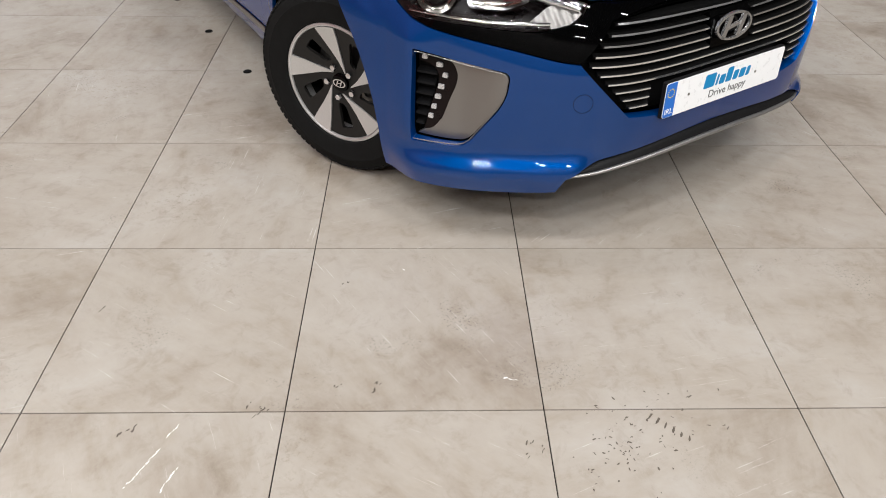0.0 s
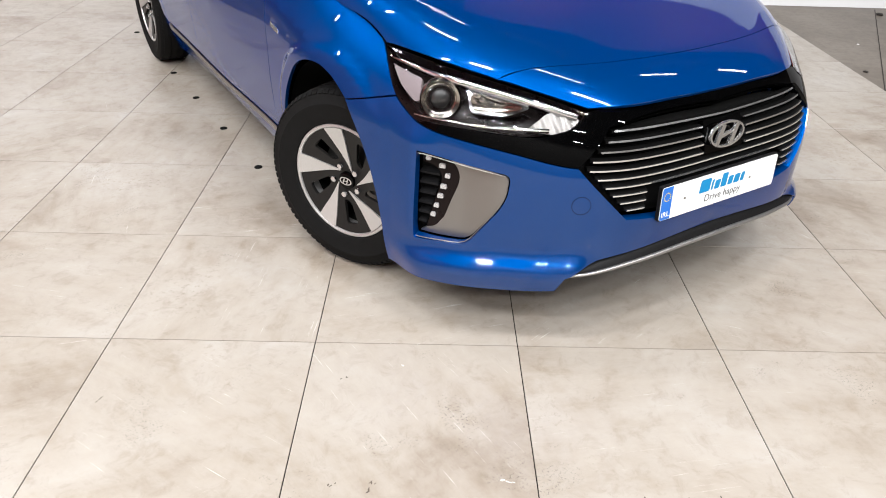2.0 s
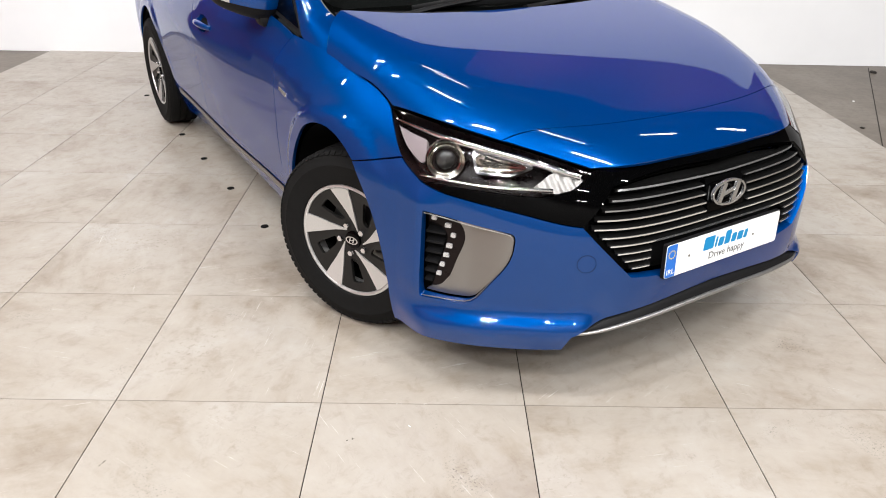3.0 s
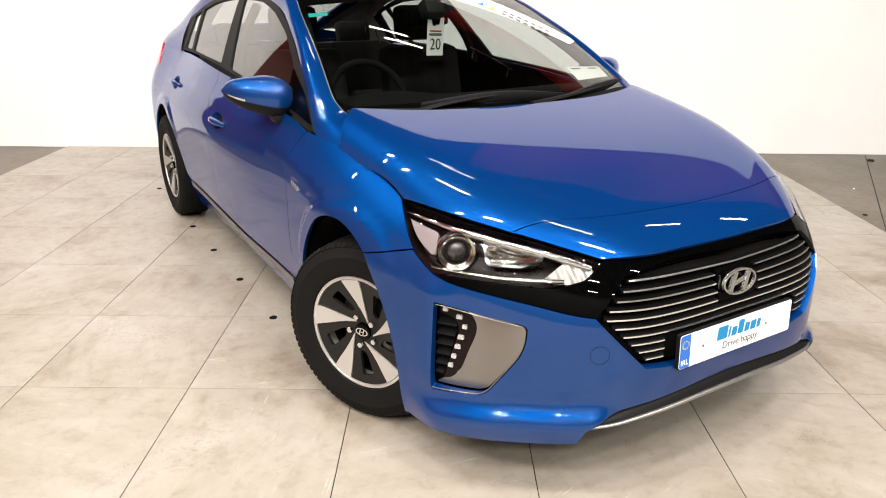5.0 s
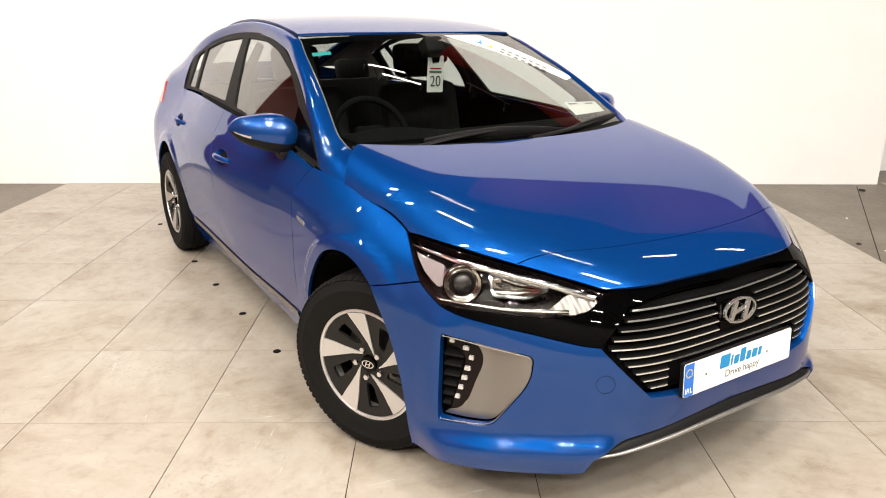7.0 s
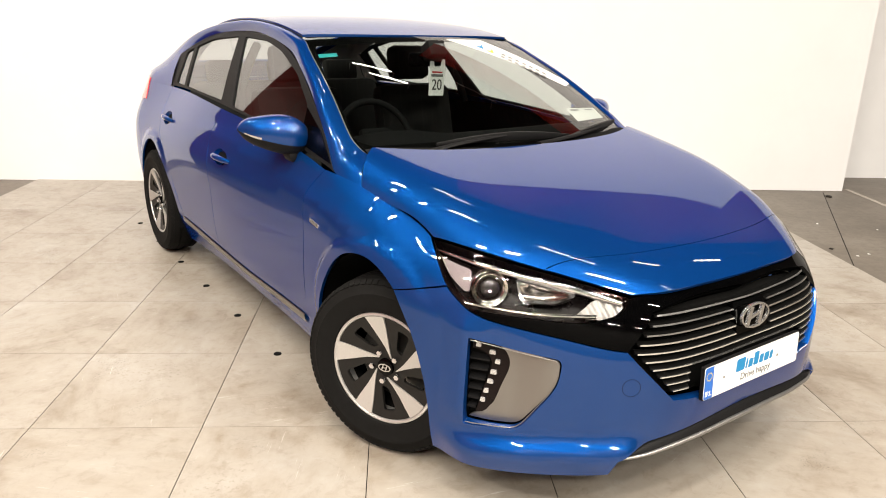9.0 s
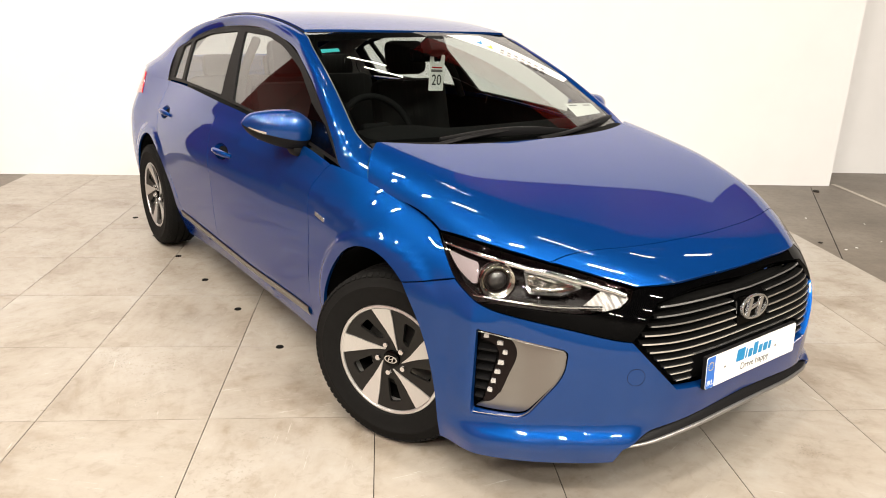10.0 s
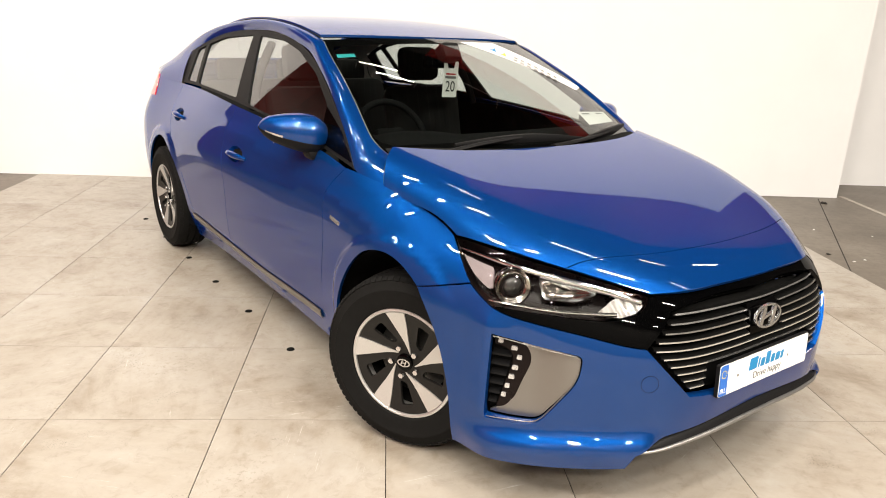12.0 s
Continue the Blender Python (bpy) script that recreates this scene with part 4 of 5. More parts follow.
def nose_strip(name, p0, p1, z, section, mat, parent, label="", n=40):
    """A bar along the nose; section: (height above z, depth behind the skin) corners."""
    ps = np.linspace(p0, p1, n)
    verts = []
    for h, d in section:
        verts.append(on(nose, ps, np.full(n, z + h), -d))
    k = len(section)
    verts = np.concatenate(verts)
    faces = []
    for s in range(k):
        t = (s + 1) % k
        faces += [(s * n + i, s * n + i + 1, t * n + i + 1, t * n + i) for i in range(n - 1)]
    faces += [tuple(s * n for s in range(k)), tuple(s * n + n - 1 for s in range(k))[::-1]]
    bm = bmesh.new()
    vs = [bm.verts.new(tuple(v)) for v in verts]
    for f in faces:
        bm.faces.new([vs[i] for i in f])
    return part(name, bm, mat, parent, label)


def build_grille():
    grille = new("grille")
    grille.parent = car
    half = np.concatenate([curve([(U0, .41), (-1.15, .412), (-1.04, .425)])[:-1], curve([(-1.04, .425), (-.955, .505), (-.872, .584)])[:-1],
                           curve([(-.872, .584), (-.925, .638), (-.972, .686)])[:-1], curve([(-.972, .686), (-1.1, .703), (U0, .71)])])
    panel("grille_backing", deeper(nose, .055), both(half), CAVITY, grille, step=0.04, flange=0)
    for i in range(10):
        z = .674 - .0245 * i
        reach = float(np.interp(z, [.432, .584, .682], [.350, .503, .410])) - .010
        runs = [(-reach, reach)] if z > .516 else [(-reach, -.290), (.290, reach)]
        if .575 < z < .66:
            runs = [(-reach, -.085), (.085, reach)]
        for a, b in runs:
            n = 44 if b - a > .5 else 24
            nose_strip("grille_slat", a, b, z, [(.002, .014), (.012, .030), (.010, .045), (-.002, .045), (-.002, .016)], FIN, grille, n=n)
            nose_strip("chrome_strip", a + .006, b - .006, z, [(.0022, .009), (.0022, .015), (-.0022, .016), (-.0022, .010)], CHROME, grille, "bright chrome edge of a slat", n=n)
    block = fillet([(-.082, .565), (.082, .565), (.082, .668), (-.082, .668)], .01)
    panel("emblem_base", deeper(nose, .016), block, BLACK_GLOSS, grille, step=0.02, flange=0.02)

    def front(a, b, d):
        return (a - .012, -.812 + .16 * (b - .60) - d, b + .003)
    zc = .617
    oval = [(.072 * math.cos(2 * math.pi * k / 48), zc + .037 * math.sin(2 * math.pi * k / 48)) for k in range(48)]
    hole = [(.90 * a, zc + .85 * (b - zc)) for a, b in oval]
    flat("emblem_ring", oval, front, CHROME, grille, "chrome oval emblem ring", (hole,), .008)
    for s in (-1, 1):
        bar = fillet([(s * .030 - .022, zc - .028), (s * .030 - .006, zc - .030), (s * .030 + .022, zc + .028), (s * .030 + .006, zc + .030)], .004)
        flat("emblem_bar", bar, front, CHROME, grille, thick=.008)
    flat("emblem_bar", fillet([(-.030, zc - .010), (.028, zc + .002), (.030, zc + .010), (-.028, zc - .002)], .002), front, CHROME, grille, thick=.007)


build_grille()


def lettering(name, body, size, mat, parent, at, align="CENTER", shear=0.0):
    fo = bpy.data.curves.new(name, "FONT")
    fo.body, fo.size, fo.align_x, fo.extrude, fo.shear = body, size, align, 0.0004, shear
    tmp = bpy.data.objects.new("tmp", fo)
    scene.collection.objects.link(tmp)
    me = bpy.data.meshes.new_from_object(tmp.evaluated_get(bpy.context.evaluated_depsgraph_get()))
    bpy.data.objects.remove(tmp)
    me.materials.clear()
    me.materials.append(mat)
    ob = new(name, me)
    ob.parent = parent
    ob.matrix_basis = at
    return ob


def build_plate():
    plate = new("number_plate")
    plate.parent = car
    plate.matrix_basis = pose(-.012, -.836, .463, -3.5) @ Matrix.Diagonal((.955, 1, .92, 1))

    def face(a, b, d):
        return (a, -d, b)
    flat("plate_holder", fillet([(-.262, -.057), (.262, -.057), (.262, .058), (-.262, .058)], .006), lambda a, b, d: (a, .012 - d, b), BLACK, plate, thick=.011)
    flat("plate_sheet", fillet([(-.26, -.055), (.26, -.055), (.26, .055), (-.26, .055)], .010), face, PLATE_WHITE, plate, "white plate sheet with dealer sign", thick=.0015)
    flat("country_band", fillet([(-.259, -.054), (-.217, -.054), (-.217, .054), (-.259, .054)], [.009, 0, 0, .009]), lambda a, b, d: (a, -.0015 - d, b), PLATE_BLUE, plate, "blue band with country letters", thick=.0006)
    up = pose(0, 0, 0, 90)
    lettering("country_letters", "IRL", .025, PLATE_WHITE, plate, pose(-.238, -.0023, -.044) @ up)
    stars = bmesh.new()
    for k in range(12):
        a = 2 * math.pi * k / 12
        box(stars, (-.238 + .013 * math.cos(a) - .0016, -.0028, .022 + .013 * math.sin(a) - .0016), (-.238 + .013 * math.cos(a) + .0016, -.0021, .022 + .013 * math.sin(a) + .0016))
    part("star_ring", stars, YELLOW, plate, smooth=False)
    # the dealer's name as plain blue shapes
    x = -.100
    for w, h, low in ((.046, .044, 0), (.009, .036, 0), (.024, .030, 0), (.026, .046, 0), (.022, .030, 0), (.026, .030, 0), (.016, .030, 0)):
        bars = fillet([(x, -.002 + low), (x + w, -.002 + low), (x + w + .005, -.002 + h), (x + .005, -.002 + h)], .006)
        flat("sign_shape", bars, lambda a, b, d: (a, -.0015 - d, b), TEXT_BLUE, plate, "plain blue sign shape", thick=.0006)
        x += w + .0055
    lettering("slogan", "Drive happy", .034, TEXT_GREY, plate, pose(.012, -.0020, -.036) @ up)
    for a in (-.165, .130):
        flat("plate_screw", fillet([(a, -.004), (a + .008, -.004), (a + .008, .004), (a, .004)], .003), lambda p, q, d: (p, -.0015 - d, q), SILVER, plate, thick=.001)


build_plate()


def build_lip():
    ps = [0, .13, .27, .41, .47, .520]
    top = [.331, .328, .318, .302, .285, .257]
    lip = new("front_lip")
    lip.parent = car
    upper = np.concatenate([on(nose, [-p], [z], -.022) for p, z in zip(ps, top)])[::-1]
    edge = np.array([(-.515, -.758, .263), (-.455, -.789, .270), (-.37, -.810, .278), (-.26, -.826, .287), (-.13, -.833, .294), (0, -.835, .296)])
    lines = []
    for r in (upper, .5 * (upper + edge) + np.array([0, -.004, .006]), edge):
        lines.append(np.concatenate([r, r[:-1][::-1] * np.array([-1, 1, 1])]))
    loft("lip_insert", lines, BLACK, lip, "dark grey textured lower insert", n=70)
    tube("lip_strip", lines[2], [.005, .0075, .008, .008, .0075, .005], SILVER_BRIGHT, lip, "satin silver strip along the lip", sides=10, flat=.85)
    back = lines[2] * np.array([.93, 1, 1]) + np.array([0, .16, -.075])
    loft("lip_underside", [lines[2] + np.array([0, .004, -.006]), back], CAVITY, lip, n=70)


build_lip()


def quad_uv(points, radius=.008):
    return fillet(points, radius)


def build_headlamp(side):
    lamp = new("headlamp")
    lamp.parent = car
    shape = np.concatenate([curve(HL_TOP)[:-1], curve(HL_LOW)[:-1], curve(HL_CORNER)[:-1]])
    panel("lamp_lens", belt, shape, LENS, lamp, "clear lamp lens", step=0.02, flange=0, gap=0.002, side=side)
    panel("lamp_housing", deeper(belt, .075), inset(shape, -.012), LAMP_DARK, lamp, step=0.03, flange=0, gap=0, side=side)
    rim = dense(shape, .012)
    a, n = frame_of(belt, rim[:, 0], rim[:, 1])
    n = out_facing(a, n, CORE)
    loft_rim = [np.concatenate([a, a[:1]]) - np.concatenate([n, n[:1]]) * d for d in (.001, .076)]
    k = len(loft_rim[0])
    verts = np.concatenate(loft_rim) * np.array([side, 1, 1.0])
    finish("lamp_wall", verts, [(i, i + 1, k + i + 1, k + i) for i in range(k - 1)], LAMP_DARK, lamp)

    def line(name, pts, d, radius, mat, label=""):
        p = curve(pts, .02)
        tube(name, on(belt, p[:, 0], p[:, 1], -d), radius, mat, lamp, label, sides=8, side=side)
    line("position_light_bar", [(-.215, .788), (-.31, .784), (-.48, .769), (-.635, .750), (-.753, .729), (-.872, .706)], .014, [.004, .008, .011, .012, .010], LAMP_CHROME, "bright light guide along the lamp's top")
    line("position_light_bar", [(-.40, .672), (-.50, .671), (-.62, .668), (-.72, .670), (-.79, .673)], .012, [.003, .005, .006], LAMP_CHROME, "bright trim along the lamp's lower edge")
    panel("side_reflector", deeper(belt, .022), quad_uv([(-.228, .781), (-.380, .766), (-.405, .712), (-.388, .702), (-.315, .735)], .010), LAMP_GREY, lamp, "pale grey side reflector", step=0.015, side=side)
    # projector
    base = on(belt, [-.455], [.732], 0.0)[0]
    _, nn = frame_of(belt, np.array([-.455]), np.array([.732]))
    nn = out_facing(base[None], nn, CORE)[0]
    fwd = np.array([nn[0] * .55, nn[1] * .9 - .25, nn[2] * .1])
    fwd /= np.linalg.norm(fwd)
    c = (base - nn * .042) * np.array([side, 1, 1.0])
    fwd = fwd * np.array([side, 1, 1.0])
    q = Vector(fwd).to_track_quat("X", "Z").to_matrix().to_4x4()
    at = Matrix.Translation(Vector(c)) @ q
    for name, prof, mat in (("projector_ring", [(-.012, .057), (.008, .057), (.014, .053), (.010, .045), (.012, .043), (.008, .037), (-.004, .032)], BEAM_CHROME),
                            ("projector_collar", [(-.03, .036), (.006, .036), (.006, .030), (-.004, .030)], LAMP_DARK),
                            ("projector_lens", [(-.012, .031), (.004, .029), (.012, .022), (.016, .012), (.0175, .001)], PROJECTOR),
                            ("projector_bowl", [(-.004, .032), (-.02, .022), (-.03, .001)], LAMP_DARK)):
        ob = part(name, lathe(prof, 40), mat, lamp)
        ob.matrix_basis = at
    # square main-beam bowl
    frame_o = quad_uv([(-.542, .757), (-.640, .744), (-.722, .729), (-.730, .720), (-.67, .698), (-.570, .698)], .012)
    frame_i = quad_uv([(-.552, .750), (-.640, .737), (-.708, .726), (-.715, .720), (-.665, .705), (-.577, .705)], .010)
    panel("main_beam_frame", deeper(belt, .016), frame_o, LAMP_CHROME, lamp, "chrome frame of the main beam bowl", holes=(frame_i,), step=0.01, flange=.02, gap=0, side=side)

    def bowl(p, q):
        r = np.clip(1 - ((p + .625) / .085)**2 - ((q - .722) / .028)**2, 0, 1)
        b, m = frame_of(belt, p, q)
        return b - out_facing(b, m, CORE) * (.018 + .035 * r)[:, None]
    panel("main_beam_bowl", bowl, frame_i, BEAM_CHROME, lamp, step=0.01, flange=0, gap=0, side=side)
    # ribbed chrome fan at the inner end
    def ribs(p, q):
        b, m = frame_of(belt, p, q)
        return b - out_facing(b, m, CORE) * (.016 + .002 * np.sin((p * .9 - q * .6) * 210))[:, None]
    fan = fillet([(-.722, .666), (-.80, .665), (-.848, .678), (-.882, .700), (-.872, .705), (-.80, .718), (-.778, .712)], .006)
    panel("indicator_fan", ribs, fan, FAN_CHROME, lamp, "ribbed chrome reflector", step=0.004, flange=.02, gap=0, side=side)


for side in (-1, 1):
    build_headlamp(side)


def build_fog(side):
    unit = new("fog_lamp_unit")
    unit.parent = car
    led_out = [(-.458, .333), (-.487, .347), (-.500, .364), (-.533, .449), (-.549, .520), (-.541, .537), (-.445, .571)]
    led_in = [(-.440, .537), (-.480, .527), (-.496, .507), (-.488, .453), (-.463, .360), (-.456, .335)]

    def dished(p, q):
        d = .004 + .030 * smooth01((p + .700) / .145)
        a, n = frame_of(belt, p, q)
        return a - out_facing(a, n, CORE) * d[:, None]
    rim = fillet([(-.434, .574), (-.699, .543), (-.693, .469), (-.588, .325), (-.433, .312)], [.004, .017, .05, .03, .004])
    start = int(np.argmin(np.hypot(rim[:, 0] + .434, rim[:, 1] - .574)))
    rim = dense(np.roll(np.asarray(rim), -start, axis=0), .012)
    stop = int(np.argmin(np.hypot(rim[:, 0] + .433, rim[:, 1] - .312)))
    edge = rim[:stop + 1]
    silver = np.concatenate([edge, curve(led_out, .012)])
    tube("bezel_rim", on(belt, edge[:, 0], edge[:, 1], -.002), .0015, SILVER, unit, "thin bright rim of the bezel", sides=8, side=side)
    panel("bezel", dished, silver, SILVER, unit, "satin silver fog lamp bezel", step=0.014, flange=.01, gap=0, side=side)
    strip = np.concatenate([curve(led_out, .012), curve([(-.436, .571), (-.436, .540)], .012), curve(led_in, .012)])
    panel("led_strip", deeper(belt, .036), strip, LAMP_DARK, unit, "dark strip with seven lamp modules", step=0.014, flange=.01, gap=0, side=side)
    for u, z in ((-.455, .552), (-.497, .535), (-.513, .508), (-.504, .474), (-.496, .444), (-.487, .413), (-.478, .383)):
        sq = fillet([(u - .008, z - .0065), (u + .008, z - .0065), (u + .007, z + .0065), (u - .007, z + .0065)], .003)
        panel("led_module", deeper(belt, .029), sq, LED_WHITE, unit, "small clear lamp module", step=0.01, flange=.008, gap=0, side=side)
    hole = np.concatenate([curve([(-.428, .31), (-.426, .45), (-.430, .545)], .02)[:-1], curve(led_in, .02)])
    panel("intake_back", deeper(belt, .060), hole, CAVITY, unit, step=0.03, flange=0, gap=-.004, side=side)
    for k in range(6):
        z = .348 + .031 * k
        reach = float(np.interp(z, [.335, .36, .453, .507, .53], [-.452, -.460, -.484, -.492, -.475]))
        fin = [on(belt, np.linspace(-.430, reach, 6), np.full(6, z + h), -d) for h, d in ((.0, .034), (.006, .034), (.012, .060), (.004, .060))]
        bm = bmesh.new()
        vs = [[bm.verts.new((side * v[0], v[1], v[2])) for v in row] for row in fin]
        for a, b in zip(vs, vs[1:] + vs[:1]):
            for i in range(5):
                bm.faces.new((a[i], a[i + 1], b[i + 1], b[i]))
        part("intake_fin", bm, BLACK, unit)


for side in (-1, 1):
    build_fog(side)


def ring_on(name, surf, u, z, r, thick, mat, parent, side):
    e = ellipse(u, z, r, r, 40)
    pts = on(surf, np.append(e[:, 0], e[0, 0]), np.append(e[:, 1], e[0, 1]), 0.0)
    tube(name, pts, thick, mat, parent, sides=6, step=.006, side=side)


ring_on("tow_cover_joint", belt, -.899, .482, .026, .0006, CAVITY, car, -1)

# ---- the car's sides: mirrors, trim, badge, tail lamps ----


def build_mirror(side):
    unit = new("door_mirror")
    unit.parent = car
    xs = np.linspace(0, 1, 22)
    x = .772 + .238 * xs
    half_h = spline([0, .12, .4, .75, .93, 1], [.048, .068, .077, .056, .028, .004], xs)
    half_d = spline([0, .12, .4, .75, .93, 1], [.045, .070, .085, .065, .034, .004], xs)
    zc = .992 + .020 * xs + .012 * xs**2
    yc = .715 + .02 * xs + .065 * xs**2
    n = 40
    rows = []
    for i in range(len(xs)):
        row = []
        for k in range(n):
            a = 2 * math.pi * k / n
            c, s = math.cos(a), math.sin(a)
            c, s = math.copysign(abs(c)**.85, c), math.copysign(abs(s)**.85, s)
            row.append((side * x[i], yc[i] + half_d[i] * c, zc[i] + half_h[i] * s * (1.0 if s > 0 else .92)))
        rows.append(row)

    def skin(name, ks, mat, label, grow=0.0, i0=0, i1=len(xs)):
        verts, faces = [], []
        for i in range(i0, i1):
            for k in ks:
                v = np.array(rows[i][k % n])
                c = np.array((side * x[i], yc[i], zc[i]))
                d = v - c
                verts.append(v + d / max(1e-6, np.linalg.norm(d)) * grow)
        m = len(ks)
        for i in range(i1 - i0 - 1):
            for k in range(m - 1):
                f = (i * m + k, i * m + k + 1, (i + 1) * m + k + 1, (i + 1) * m + k)
                faces.append(f if side > 0 else f[::-1])
        if len(ks) > n:
            faces.append(tuple(range(n)))
        bm = bmesh.new()
        vs = [bm.verts.new(tuple(v)) for v in verts]
        for f in faces:
            bm.faces.new([vs[j] for j in f])
        return part(name, bm, mat, unit, label)
    skin("mirror_housing", list(range(n + 1)), BLACK, "black mirror housing")
    skin("mirror_cap", list(range(3, 23)), PAINT, "blue mirror cap", .003, 1)
    skin("turn_signal", list(range(21, 23)), LED_WHITE, "clear turn signal strip", .0055, 16, 21)
    bm = bmesh.new()
    box(bm, (-.070, -.030, -.022), (.060, .045, .022), .014)
    arm = part("mirror_arm", bm, BLACK, unit)
    arm.matrix_basis = pose(side * .790, .700, .950, 0, side * 28, 0)
    bm = bmesh.new()
    box(bm, (-.075, -.002, -.045), (.075, .002, .045), .001)
    gl = part("mirror_glass", bm, MIRROR, unit)
    gl.matrix_basis = pose(side * .875, .815, 1.002, 0, 0, side * -12)


for side in (-1, 1):
    build_mirror(side)


def build_side(side):
    us = np.linspace(.60, 2.20, 30)
    zs = np.interp(us, [.60, 1.2, 1.8, 2.20], [.276, .274, .292, .312])
    lines = [on(belt, us, zs + h, d) for h, d in ((-.016, .001), (-.012, .007), (.016, .007), (.021, .001))]
    loft("sill_trim", lines, SILVER, car, "satin grey sill trim strip", side=side, n=40, across=2)
    badge = new("side_badge")
    badge.parent = car
    box_line = fillet([(.355, .724), (.432, .733), (.432, .747), (.355, .738)], .003)
    panel("badge_plate", belt, box_line, CHROME, badge, step=.012, lift=.003, flange=.003, gap=0, side=side)
    for k in range(5):
        u = .366 + .013 * k
        panel("badge_bar", belt, [(u, .729 + .0013 * k), (u + .007, .730 + .0013 * k), (u + .007, .738 + .0013 * k), (u, .737 + .0013 * k)], TEXT_GREY, badge, step=.01, lift=.0045, flange=.001, gap=0, side=side)
    tail = outline([(3.08, .905), (3.26, .895), (3.50, .905)], [(3.50, .905), (3.50, 1.035)], [(3.50, 1.035), (3.34, 1.04), (3.18, 1.03)], [(3.18, 1.03), (3.08, .905)])
    panel("tail_lamp", belt, tail, TAIL_RED, car, "red tail lamp", step=.02, lift=.006, flange=.01, gap=0, side=side)
    inner = [(.583, 1.125), (.575, 1.30), (.567, 1.50), (.558, 1.75), (.545, 2.1), (.53, 2.4)]
    pts = np.array([roof_top(np.array([w - .003]), np.array([y]))[0] + np.array([0, 0, -.010]) for w, y in inner])
    tube("roof_channel_trim", pts, .0035, BLACK, car, sides=8, side=side)
    sail = fillet([(.43, .935), (.70, .972), (.752, 1.10), (.58, 1.03)], .006)
    panel("mirror_sail", glass_side, sail, BLACK_GLOSS, car, "black triangle behind the mirror", step=.03, lift=.004, flange=.004, gap=0, side=side)


for side in (-1, 1):
    build_side(side)

# ---- windscreen dressing, wipers, cabin ----


def build_screen():
    line = [(.705, .0), (.727, .06), (.726, .15), (.675, .52), (.62, .818), (.583, .985)]
    full = np.concatenate([curve([(-.705, .0), (0, .0), (.705, .0)], n=30)[:-1], curve(line, n=30)[:-1], curve([(.583, .985), (0, .985), (-.583, .985)], n=30)[:-1],
                           curve([(-a, b) for a, b in line[::-1]], n=30)[:-1]])
    il = [(.64, .075), (.685, .12), (.682, .17), (.645, .50), (.595, .80), (.555, .90)]
    hole = np.concatenate([curve([(-.64, .075), (0, .055), (.64, .075)], n=30)[:-1], curve(il, n=24)[:-1], curve([(.555, .90), (0, .925), (-.555, .90)], n=30)[:-1],
                           curve([(-a, b) for a, b in il[::-1]], n=24)[:-1]])
    panel("windscreen_border", screen, full, BORDER, car, "black printed windscreen border", holes=(hole,), step=.03, lift=-.004, flange=0, gap=0)
    cowl = np.concatenate([curve([(-.70, .335), (-.56, .28), (-.36, .227), (0, .205), (.36, .227), (.56, .28), (.70, .335)])[:-1], curve([(.70, .335), (.685, .39)])[:-1],
                           curve([(.685, .39), (.36, .30), (0, .26), (-.36, .30), (-.685, .39)])[:-1], curve([(-.685, .39), (-.70, .335)])[:-1]])
    panel("cowl_panel", deeper(hood_top, .022), cowl, BLACK, car, "black plastic cowl panel", step=.03, flange=0, gap=0)

    def wiper(arm, blade):
        unit = new("wiper")
        unit.parent = car
        tube("wiper_arm", np.concatenate([on(screen, [w], [s], d) for w, s, d in arm]), [.018, .014, .011], BLACK, unit, sides=8, flat=.6)
        tube("wiper_blade", np.concatenate([on(screen, [w], [s], d) for w, s, d in blade]), [.006, .013, .016, .013, .006], BLACK, unit, sides=6, flat=1.3)
    wiper([(-.53, -.015, .004), (-.36, .018, .012), (-.12, .045, .015)], [(-.42, .038, .006), (-.10, .045, .008), (.235, .018, .006)])
    wiper([(.02, -.015, .004), (.24, .008, .012), (.47, .050, .015)], [(.20, .004, .006), (.45, .050, .008), (.70, .105, .006)])
    banner = [(.10, .945), (.33, .955), (.672, .46), (.585, .425)]
    sign = new("windscreen_banner")
    sign.parent = car
    panel("banner_strip", screen, banner, WHITE, sign, "white dealer banner strip", step=.03, lift=.002, flange=.001, gap=0)
    a, b = np.array((.245, .885)), np.array((.315, .775))
    for k, mat in ((0, TEXT_BLUE), (1, YELLOW)):
        p = a + (b - a) * (.25 + .5 * k)
        panel("banner_mark", screen, fillet([p + (-.03, .005), p + (.0, -.035), p + (.03, .03), p + (.0, .0)], .004), mat, sign, step=.02, lift=.004, flange=.001, gap=0)
    for row in range(2):
        for k in range(7):
            p = np.array((.345 - .028 * row, .76 - .03 * row)) + np.array((.026, -.034)) * k
            panel("banner_bar", screen, [p, p + (.016, -.020), p + (.028, -.004), p + (.012, .016)], TEXT_GREY, sign, step=.02, lift=.004, flange=.001, gap=0)
    panel("window_sticker", screen, [(-.576, .818), (-.500, .820), (-.506, .785), (-.584, .779)], TEAL, car, "small teal sticker inside the windscreen", step=.03, lift=-.006, flange=0, gap=0)
    permit = new("windscreen_permit")
    permit.parent = car
    panel("permit_sheet", screen, [(.40, .235), (.66, .235), (.66, .150), (.40, .128)], WHITE, permit, "white paper permit", step=.03, lift=-.006, flange=0, gap=0)
    for u in (.42, .55):
        panel("permit_bar", screen, [(u, .222), (u + .07, .222), (u + .07, .212), (u, .212)], TEXT_GREY, permit, step=.03, lift=-.0045, flange=0, gap=0)


build_screen()


